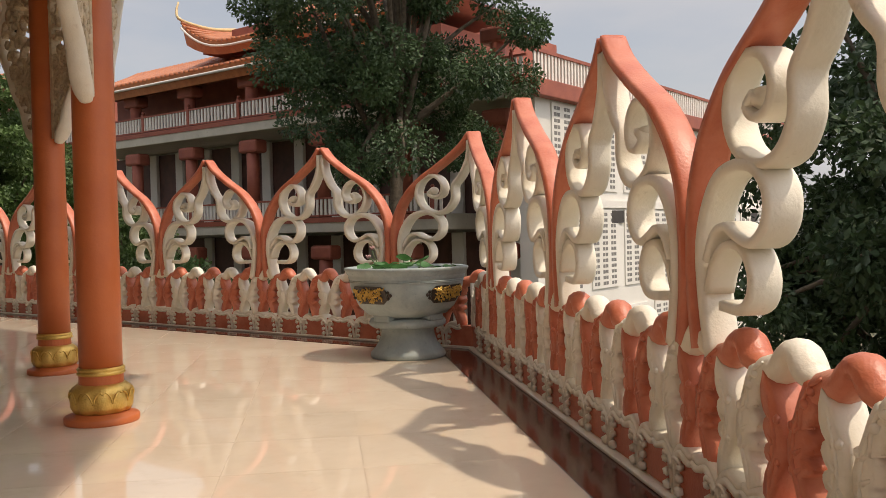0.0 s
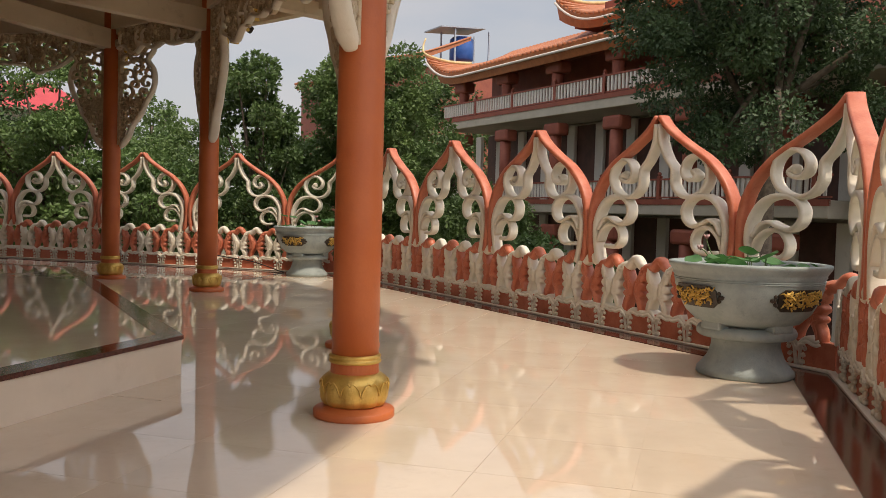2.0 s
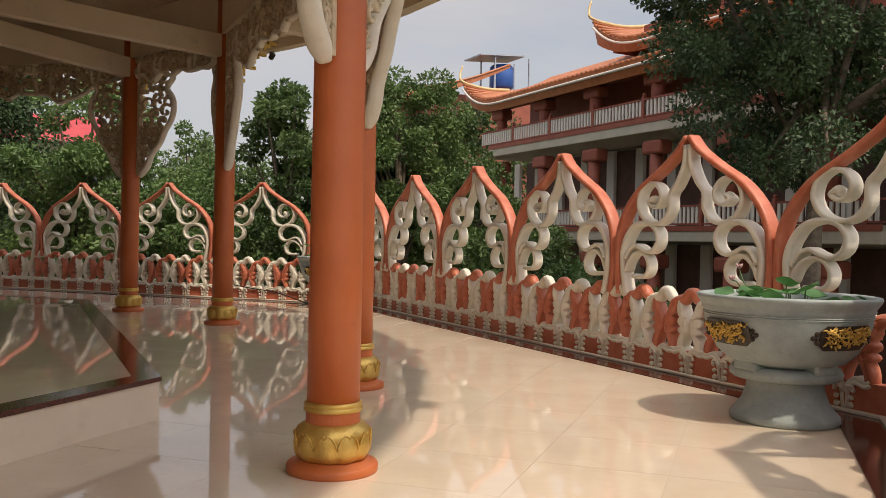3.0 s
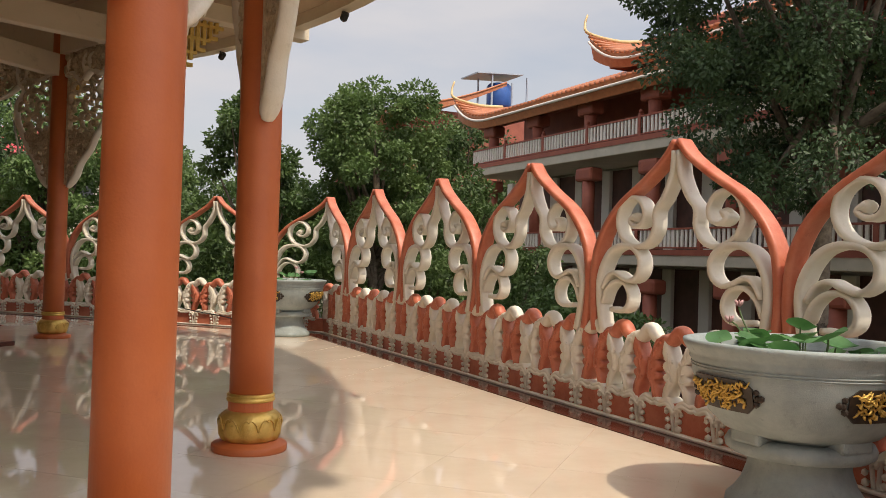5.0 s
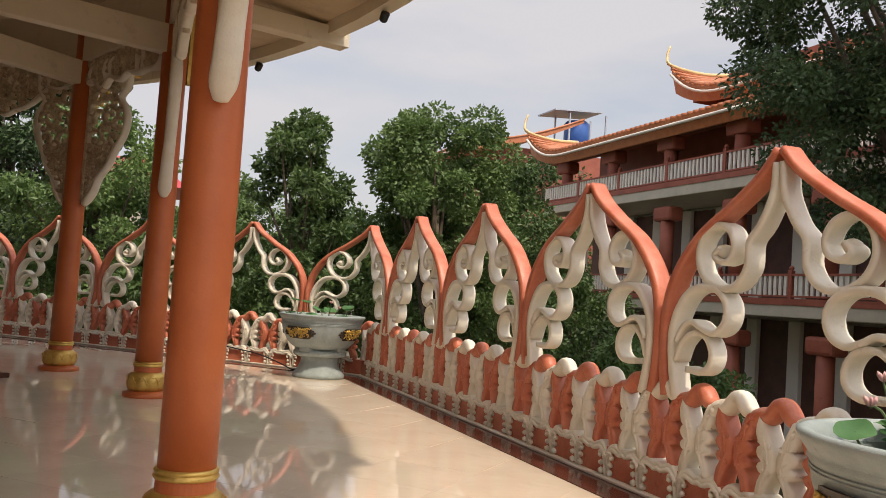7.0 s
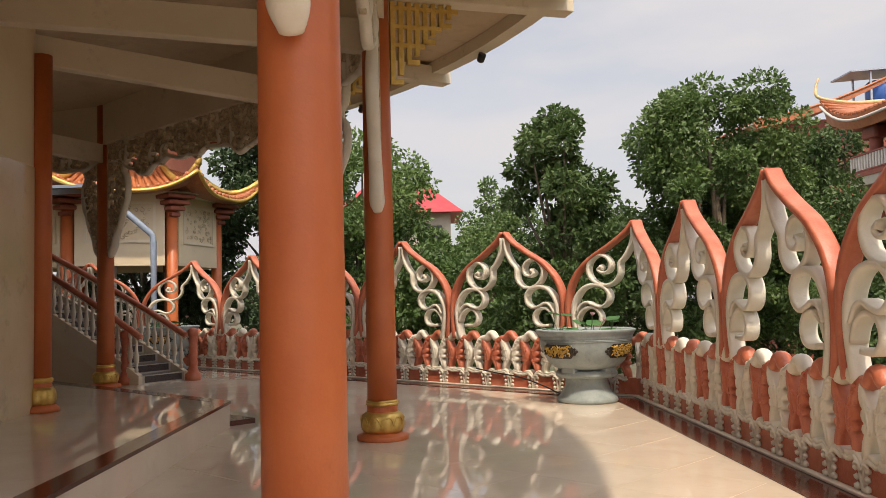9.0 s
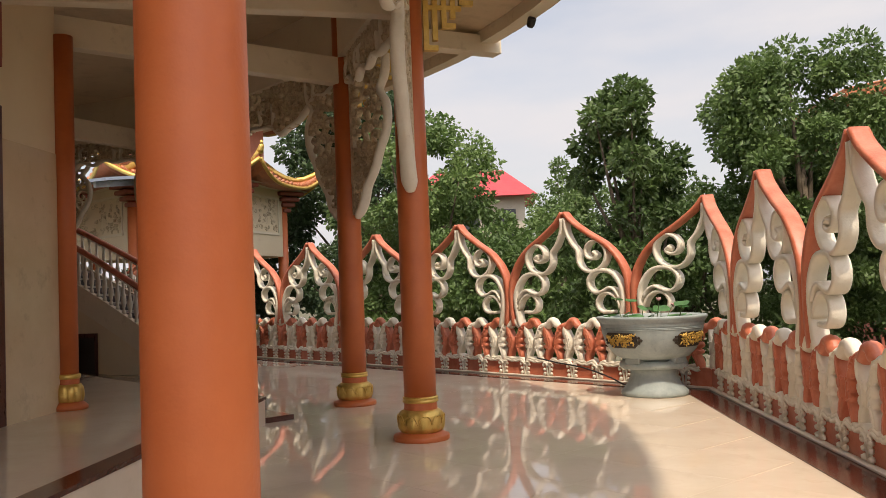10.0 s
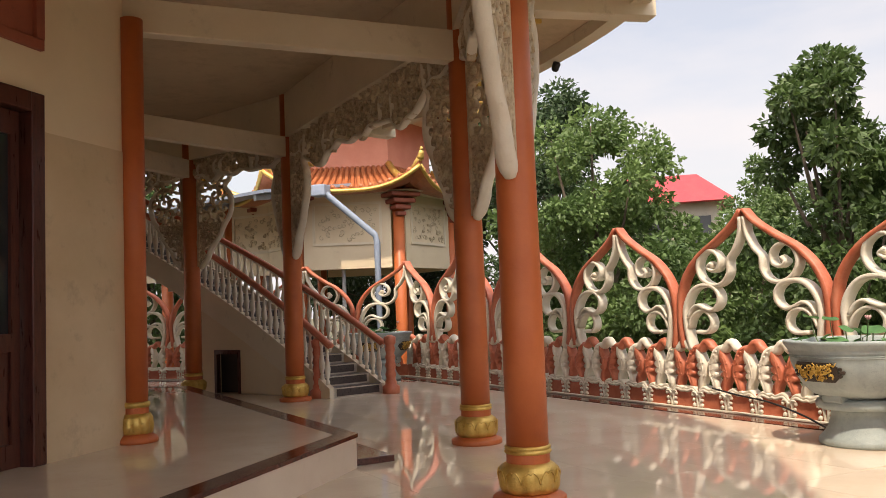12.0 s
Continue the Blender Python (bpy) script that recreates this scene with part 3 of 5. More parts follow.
def valance(length, seed):
    """The carved valance between two columns: a deep lobe near each of them and a shallow middle."""
    rng = random.Random(seed)
    wide = length > 4
    lobe = lambda f: math.exp(-((f - 0.24) / 0.10) ** 2) + math.exp(-((f - 0.76) / 0.10) ** 2) + 0.75 * math.exp(-((f - 0.5) / 0.16) ** 2)
    low = lambda u: 4.06 - (0.36 if wide else 0.12) * lobe(u / length) + 0.035 * math.sin(u * 11)
    bm = bmesh.new()
    scroll_field(bm, lambda u, z: z > low(u) + 0.06, 0.2, length - 0.2, 3.6, 4.34, int(23 * length), rng, 0.085, 1.1)
    edge = bmesh.new()
    n = 24
    roll(edge, [(0.2 + (length - 0.4) * k / n, low(0.2 + (length - 0.4) * k / n)) for k in range(n + 1)], [0.06 + 0.02 * (k % 3 == 0) for k in range(n + 1)], [0.11] * (n + 1), 3)
    for s in (-1, 1):
        for f, h in ((0.30, 0.36), (0.36, 0.28), (0.12, 0.22)):
            u = length / 2 + s * (0.5 - f) * length
            roll(edge, [(u, low(u)), (u + s * 0.05, low(u) + h * 0.4), (u + s * 0.02, low(u) + h * 0.75), (u - s * 0.06, low(u) + h)], (0.05, 0.09, 0.08, 0.03), (0.1, 0.14, 0.13, 0.05), 4)
    bmesh.ops.recalc_face_normals(edge, faces=edge.faces)
    return bm, edge


short = (polar(R_COL, COL_ANGLES[1]) - polar(R_COL, COL_ANGLES[0])).length
long_ = (polar(R_COL, COL_ANGLES[2]) - polar(R_COL, COL_ANGLES[1])).length
kinds = []
for ln, seed in ((short, 11), (long_, 12)):
    v = thing("carved_valance", Matrix(), "carved cream valance of scrolls hanging between two columns", "valance", "carved valances between the columns")
    b1, b2 = valance(ln, seed)
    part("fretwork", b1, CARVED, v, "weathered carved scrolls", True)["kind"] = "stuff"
    part("edging", b2, CREAM, v, "", True)
    kinds.append([v, False])
for i in range(16):
    a, b = COL_ANGLES[i], COL_ANGLES[(i + 1) % 16]
    p, d = polar(R_COL, a), polar(R_COL, b) - polar(R_COL, a)
    m = Matrix.Translation(p) @ pose(0, 0, 0, 0, 0, math.degrees(math.atan2(d.y, d.x)))
    kd = kinds[i % 2]
    if kd[1]:
        copy_thing(kd[0], m)
    else:
        kd[0].matrix_basis, kd[1] = m, True

# gold fret under the eave by each column, outside
gold = thing("gold_fret", Matrix(), "gold painted stepped fret under the eave", "fret", "gold frets under the eave")
bm = bmesh.new()
for r, z0, z1 in ((0.16, 3.7, 4.59), (0.34, 3.92, 4.59), (0.52, 4.15, 4.59), (0.70, 4.34, 4.59)):
    box(bm, r, -0.03, z0, r + 0.05, 0.03, z1)
    box(bm, r, -0.03, z0, r + 0.14, 0.03, z0 + 0.05)
    box(bm, r + 0.09, -0.03, z0 + 0.1, r + 0.14, 0.03, z1)
for z in (4.1, 4.3, 4.5):
    box(bm, 0.16, -0.025, z, 0.16 + (z - 3.7) * 0.95, 0.025, z + 0.045)
part("fret", bm, GOLD, gold)["kind"] = "stuff"
gs = [Matrix.Translation(polar(R_COL, a)) @ pose(0, 0, 0, 0, 0, a) for a in COL_ANGLES]
gold.matrix_basis = gs[0]
for m in gs[1:]:
    copy_thing(gold, m)

# spotlights on the edge beam
lampo = thing("spotlight", Matrix(), "small black spotlight under the eave edge", "lamp", "spotlights under the eave")
part("housing", lathe(bmesh.new(), [(0.035, 0), (0.05, 0.02), (0.055, 0.1), (0.05, 0.12)], 16, pose(0, 0, -0.13, 40, 0, 0)), CABLE, lampo)
part("arm", box(bmesh.new(), -0.012, -0.012, -0.1, 0.012, 0.012, 0.0), CABLE, lampo)
ls = [Matrix.Translation(polar(R_EAVE - 0.12, a, Z_EAVE)) @ pose(0, 0, 0, 0, 0, a) for a in range(-36, 100, 15)]
lampo.matrix_basis = ls[0]
for m in ls[1:]:
    copy_thing(lampo, m)

# ---- fence ----
HALF_ARCH = ((0.02, 2.46), (0.165, 2.31), (0.44, 2.13), (0.74, 1.96), (0.94, 1.78), (1.06, 1.60), (1.115, 1.43), (1.135, 1.20), (1.125, 1.0), (1.085, 0.78))
SCROLL_TOP = ((0.03, 2.38), (0.05, 2.18), (0.15, 1.99), (0.25, 1.88), (0.26, 1.72), (0.36, 1.60), (0.52, 1.57), (0.69, 1.64), (0.77, 1.78), (0.73, 1.93), (0.60, 2.01), (0.47, 1.98), (0.40, 1.88), (0.43, 1.78), (0.53, 1.75), (0.60, 1.80), (0.54, 1.85))
SCROLL_MID = ((0.955, 0.76), (1.005, 0.95), (1.035, 1.15), (1.025, 1.29), (0.96, 1.43), (0.85, 1.54), (0.69, 1.58), (0.53, 1.55), (0.44, 1.45), (0.46, 1.33), (0.57, 1.26), (0.70, 1.29), (0.80, 1.33), (0.90, 1.29), (0.975, 1.18))
SCROLL_LOW = ((0.985, 1.04), (0.92, 1.17), (0.80, 1.25), (0.66, 1.235), (0.585, 1.14), (0.60, 1.04), (0.69, 0.985), (0.85, 0.99))


def arch_meshes(halves, stretch=1.0):
    outer, inner = bmesh.new(), []
    for s in halves:
        m = Matrix.Diagonal((s * stretch, 1, 1, 1))
        ribbon(outer, HALF_ARCH, (0.056, 0.082), 0.155, 5, m)
        top, mid, low = bmesh.new(), bmesh.new(), bmesh.new()
        ribbon(top, SCROLL_TOP, (0.054, 0.04), 0.14, 4, m)
        ball(top, (0.555, 0, 1.83), 0.05, 12, (1, 1.35, 1), m)
        ribbon(mid, SCROLL_MID, (0.072, 0.036), 0.15, 4, m)
        ribbon(low, SCROLL_LOW, (0.038, 0.05), 0.134, 4, m)
        inner += [top, mid, low]
    for b in (outer, *inner):
        bmesh.ops.recalc_face_normals(b, faces=b.faces)
    return outer, inner


LEAF_EDGE = ((0.102, 0.245), (0.166, 0.245), (0.174, 0.31), (0.158, 0.37), (0.120, 0.425), (0.152, 0.432), (0.176, 0.456), (0.166, 0.484), (0.130, 0.500), (0.166, 0.522), (0.188, 0.552), (0.172, 0.584), (0.138, 0.602), (0.172, 0.624), (0.192, 0.664), (0.184, 0.722), (0.150, 0.785), (0.104, 0.735), (0.066, 0.665), (0.028, 0.60), (0.002, 0.54), (0.002, 0.465), (0.032, 0.415), (0.072, 0.35), (0.096, 0.29))


def leaf_slab(bm, depth, m):
    """A leaf of that outline, its faces a little drawn in so that the rim is rounded."""
    k = len(LEAF_EDGE)
    rings = []
    for y, pull in ((depth / 2 + 0.014, 0.35), (depth / 2, 0.1), (depth / 2 - 0.014, 0.0), (0.014 - depth / 2, 0.0), (-depth / 2, 0.1), (-depth / 2 - 0.014, 0.35)):
        ring = []
        for u, z in LEAF_EDGE:
            mid = float(np.interp(z, (0.24, 0.36, 0.5, 0.6, 0.74), (0.135, 0.112, 0.066, 0.088, 0.132)))
            ring.append(bm.verts.new(m @ Vector((u + (mid - u) * pull, y, z + (0.5 - z) * pull * 0.12))))
        rings.append(ring)
    for a, b in zip(rings, rings[1:]):
        for i in range(k):
            bm.faces.new((a[i], a[(i + 1) % k], b[(i + 1) % k], b[i]))
    bm.faces.new(rings[0][::-1])
    bm.faces.new(rings[-1])


def baluster_mesh():
    """Two lobed acanthus leaves that touch at the waist and part above and below it."""
    bm = bmesh.new()
    for s in (-1, 1):
        m = Matrix.Diagonal((s, 1, 1, 1))
        leaf_slab(bm, 0.115, m)
        for y in (-0.062, 0.062):
            tube(bm, [(0.125, y * 0.85, 0.26), (0.105, y * 1.1, 0.36), (0.062, y * 1.1, 0.47), (0.07, y * 1.12, 0.57), (0.115, y * 1.05, 0.68)], (0.016, 0.010), 6, 3, m)
            for u, z, r in ((0.052, 0.60, 0.019), (0.05, 0.44, 0.017), (0.10, 0.65, 0.016)):
                ball(bm, (u, y * 1.08, z), r, 8, (1, 0.8, 1.2), m)
            for z in (0.47, 0.54, 0.62):
                tube(bm, [(0.075, y * 1.1, z - 0.035), (0.12, y * 1.02, z - 0.01), (0.17, y * 0.8, z - 0.005)], (0.013, 0.006), 5, 2, m)
    bmesh.ops.recalc_face_normals(bm, faces=bm.faces)
    return bm


def cap_mesh(pitch):
    """The stem that leaves one leaf and arches over to a knob above the next baluster."""
    bm = bmesh.new()
    m = Matrix.Diagonal((-1, 1, 1, 1))
    roll(bm, [(0.125, 0.62), (0.132, 0.69), (0.175, 0.75), (0.25, 0.775), (pitch - 0.095, 0.785), (pitch - 0.035, 0.85), (pitch + 0.025, 0.852), (pitch + 0.08, 0.79), (pitch + 0.15, 0.77)],
         (0.05, 0.11, 0.125, 0.12, 0.115, 0.105, 0.105, 0.11, 0.06), (0.10, 0.135, 0.14, 0.14, 0.15, 0.145, 0.145, 0.14, 0.09), 5, m)
    for y in (-0.066, 0.066):
        ball(bm, (0.145, y, 0.70), 0.026, m=m)
        ball(bm, (0.185, y, 0.75), 0.022, m=m)
        tube(bm, [(0.115, y, 0.60), (0.128, y * 1.08, 0.68), (0.17, y * 1.08, 0.755), (0.24, y * 0.95, 0.80)], (0.012, 0.008), 5, 3, m)
    bmesh.ops.recalc_face_normals(bm, faces=bm.faces)
    return bm


def motif_mesh():
    """Cream stem between two panels of the frieze, with a wavy double moulding over each and curls down its sides."""
    bm = bmesh.new()
    for s in (-1, 1):
        m = Matrix.Diagonal((s, 1, 1, 1))
        for z, d in ((0.0, 0.15), (-0.032, 0.17)):
            ribbon(bm, [(0.004, 0.20 + z), (0.045, 0.252 + z), (0.095, 0.285 + z), (0.15, 0.272 + z), (0.195, 0.258 + z), (0.237, 0.275 + z)], (0.044, 0.034), d, 3, m)
        roll(bm, [(0.016, 0.02), (0.024, 0.10), (0.032, 0.17), (0.055, 0.225)], (0.05, 0.046, 0.04, 0.03), (0.15, 0.16, 0.17, 0.15), 3, m)
        for y in (-0.078, 0.078):
            for u, z, r in ((0.088, 0.185, 0.024), (0.072, 0.125, 0.026), (0.066, 0.062, 0.03)):
                ball(bm, (u, y * 0.92, z), r, m=m)
            tube(bm, [(0.03, y, 0.215), (0.075, y * 1.05, 0.225), (0.10, y, 0.20)], (0.014, 0.009), 5, 2, m)
    bmesh.ops.recalc_face_normals(bm, faces=bm.faces)
    return bm


COUNT, PANELS = 30, 25
STEP_U = SIDE / COUNT


def fence():
    f = thing("fence", side_pose(0), "terracotta and cream concrete fence of pointed arches with scrolls", "fence", "fences round the terrace")
    o, i = arch_meshes((1, -1))
    arch = part("arch", o, TERRA, f, "terracotta pointed arch band", True, Matrix.Translation((END, 0, 0)))
    curls = [part("scroll", b, CREAM, arch, "cream curled scroll", True) for b in i]
    for k in range(1, 4):
        a2 = again(arch, Matrix.Translation((END + k * PITCH, 0, 0)))
        for c in curls:
            again(c, Matrix(), a2)
    wide = (END - PITCH / 2) / (PITCH / 2)
    for s, u in ((1, 0.0), (-1, SIDE)):
        o, i = arch_meshes((s,), wide)
        a2 = part("arch", o, TERRA, f, "terracotta pointed arch band", True, Matrix.Translation((u, 0, 0)))
        for b in i:
            part("scroll", b, CREAM, a2, "cream curled scroll", True)
    first = {}
    for k in range(COUNT):
        mat = CREAM if k % 2 else TERRA
        at = Matrix.Translation((min(0.3425 + k * STEP_U, SIDE - 0.15), 0, 0))
        for nm, fn in (("baluster", baluster_mesh), ("cap", lambda: cap_mesh(STEP_U))):
            if (nm, k % 2) in first:
                again(first[nm, k % 2], at)
            else:
                first[nm, k % 2] = part(nm, fn(), mat, f, ("cream leaf shaped " if k % 2 else "terracotta leaf shaped ") + nm, True, at)
    for k in range(PANELS - 1):
        at = Matrix.Translation((0.427 + k * SIDE / PANELS, 0, 0))
        if k:
            again(first["motif"], at)
        else:
            first["motif"] = part("motif", motif_mesh(), CREAM, f, "cream scroll motif", True, at)
    b = bmesh.new()
    box(b, 0.03, -0.055, 0.02, SIDE - 0.03, 0.055, 0.262)
    part("frieze", b, TERRA, f, "terracotta lower band")
    b = bmesh.new()
    box(b, 0.0, -0.12, 0.0065, SIDE, 0.12, 0.03, bevel=0.006)
    part("sill", b, CREAM, f, "thin cream foot strip")
    return f


fence0 = fence()
for k in range(1, 8):
    copy_thing(fence0, side_pose(k))

# ---- lotus pots ----


def pot():
    p = thing("lotus_pot", Matrix(), "large grey stone pot with gilt plaques and lotus plants", "pot", "lotus pots at the fence corners")
    part("foot", lathe(bmesh.new(), [(0.43, 0.0), (0.445, 0.02), (0.44, 0.06), (0.40, 0.10), (0.35, 0.17), (0.315, 0.27), (0.31, 0.33), (0.33, 0.36)], 48), STONE, p, smooth=True)
    part("disc", lathe(bmesh.new(), [(0.33, 0.355), (0.42, 0.362), (0.45, 0.385), (0.455, 0.42), (0.435, 0.455), (0.38, 0.47)], 48), STONE, p, smooth=True)
    part("bowl", lathe(bmesh.new(), [(0.34, 0.46), (0.37, 0.485), (0.47, 0.515), (0.56, 0.60), (0.625, 0.72), (0.665, 0.84), (0.675, 0.93), (0.69, 0.945), (0.685, 0.96), (0.70, 0.985), (0.725, 1.02), (0.735, 1.045), (0.73, 1.06), (0.70, 1.065), (0.665, 1.05), (0.65, 1.0), (0.63, 0.92), (0.60, 0.90)], 56), STONE, p, smooth=True)
    part("water", lathe(bmesh.new(), [(0.64, 0.962), (0.64, 0.966)], 40), WATER, p, "dark water")
    for k in range(4):
        a0 = 90 * k + 19
        b, g = bmesh.new(), bmesh.new()
        n = 10
        for z0, z1, off in ((0.66, 0.86, 0.012),):
            cols = []
            for j in range(n + 1):
                a = radians(a0 - 22 + 44 * j / n)
                pinch = 0.0 if 0 < j < n else 0.045
                col = []
                for z in (z0 + pinch, z1 - pinch):
                    r = 0.594 + (z - 0.66) * 0.375
                    for o in (0.004, 0.022):
                        col.append(b.verts.new(((r + o) * math.cos(a), (r + o) * math.sin(a), z)))
                cols.append(col)
            for c, d in zip(cols, cols[1:]):
                for q in ((1, 3), (3, 2), (2, 0), (0, 1)):
                    b.faces.new((c[q[0]], d[q[0]], d[q[1]], c[q[1]]))
            b.faces.new(cols[0]), b.faces.new(cols[-1])
        for s in (-1, 1):
            for dz, da in ((0, 24.5), (0.035, 23.8), (-0.035, 23.8), (0, 26.3)):
                a = radians(a0 + s * da)
                ball(b, (0.648 * math.cos(a), 0.648 * math.sin(a), 0.76 + dz), 0.023)
        bmesh.ops.recalc_face_normals(b, faces=b.faces)
        pl = part("plaque", b, PLAQUE, p, "dark plaque with pointed ends")
        rng = random.Random(k + 40)
        for _ in range(110):
            a, z = radians(a0 + rng.uniform(-18.5, 18.5)), rng.uniform(0.69, 0.83)
            r = 0.594 + (z - 0.66) * 0.375 + 0.026
            t = radians(rng.uniform(-5, 5))
            tube(g, [(r * math.cos(a), r * math.sin(a), z), ((r + 0.012) * math.cos(a + t * 0.5), (r + 0.012) * math.sin(a + t * 0.5), z + rng.uniform(-0.035, 0.035)), (r * math.cos(a + t), r * math.sin(a + t), z + rng.uniform(-0.03, 0.03))], (0.009, 0.005), 5, 2)
        part("relief", g, GOLD, pl, "gilt floral relief", True)["kind"] = "stuff"
    # rope lines round the bowl under the rim
    b = bmesh.new()
    for z, r in ((0.895, 0.672), (0.912, 0.675)):
        tube(b, [(r * math.cos(radians(x)), r * math.sin(radians(x)), z) for x in range(0, 366, 6)], 0.006, 5, 1)
    part("moulding", b, STONE, p, "", True)
    # low brackets between bowl and disc
    for k in range(4):
        b = bmesh.new()
        box(b, 0.30, -0.12, 0.44, 0.455, 0.12, 0.53, pose(0, 0, 0, 0, 0, 90 * k + 20), bevel=0.02)
        part("lug", b, STONE, p)
    return p


def lotus_leaf(rng, r, cup):
    bm = bmesh.new()
    n = 20
    c = bm.verts.new((0, 0, 0))
    prev = None
    rings = []
    for f in (0.4, 0.75, 1.0):
        ring = []
        for k in range(n):
            a = 2 * math.pi * k / n
            wv = 0.08 * math.sin(3 * a + cup * 9) * f * f * r
            rr = r * f * (1 + 0.05 * math.sin(5 * a))
            ring.append(bm.verts.new((rr * math.cos(a), rr * math.sin(a), cup * r * f * f + wv)))
        rings.append(ring)
    for k in range(n):
        bm.faces.new((c, rings[0][k], rings[0][(k + 1) % n]))
        for a, b in zip(rings, rings[1:]):
            bm.faces.new((a[k], b[k], b[(k + 1) % n], a[(k + 1) % n]))
    return bm


def plant(p, seed, tall):
    rng = random.Random(seed)
    for k in range(34):
        a, r = rng.uniform(0, 6.28), 0.62 * math.sqrt(rng.random())
        z = rng.uniform(0.975, 1.07) if k < 27 else rng.uniform(1.06, 1.06 + tall)
        x, y = r * math.cos(a), r * math.sin(a)
        lf = part("leaf", lotus_leaf(rng, rng.uniform(0.06, 0.125), rng.uniform(-0.15, 0.35)), LEAF, p, "", True, pose(x, y, z, rng.uniform(-22, 22), rng.uniform(-22, 22), rng.uniform(0, 360)))
        if z > 1.0:
            part("stalk", tube(bmesh.new(), [(x * 0.8, y * 0.8, 0.95), (x * 0.95, y * 0.95, (0.95 + z) / 2), (x, y, z)], 0.006, 5, 2), STEM, p)
    for k in range(2):
        a = rng.uniform(0, 6.28)
        x, y, z = 0.45 * math.cos(a), 0.45 * math.sin(a), 1.16 + 0.1 * k
        part("stalk", tube(bmesh.new(), [(x * 0.6, y * 0.6, 0.95), (x * 0.9, y * 0.9, 1.15), (x, y, z)], 0.006, 5, 2), STEM, p)
        b = bmesh.new()
        for j in range(9):
            m = pose(x, y, z, 0, 0, 40 * j) @ pose(0, 0, 0, 0, 28 + 12 * (j % 2), 0)
            ball(b, (0, 0, 0.03), 0.013, 8, (1.0, 0.5, 2.2), m)
        part("flower", b, PETAL, p, "pale pink lotus bud", True)


POT_IN = 0.90
base_pot = pot()
for k in range(8):
    a = -22.5 + 45 * k
    m = Matrix.Translation(polar(R_FENCE - POT_IN, a) + Vector((0, TERRACE_DY, 0))) @ pose(0, 0, 0, 0, 0, a + 180) @ Matrix.Scale(0.92, 4)
    if k == 0:
        base_pot.matrix_basis = m @ Matrix()
        pots = [base_pot]
    else:
        pots.append(copy_thing(base_pot, m @ Matrix.Scale(1 / 0.92, 4)))
for k, p in enumerate(pots):
    plant(p, 70 + k, 0.08 if k != 1 else 0.33)

# ---- stairs to the upper floor ----


HATCH0, HATCH1 = 70.9, 74.3


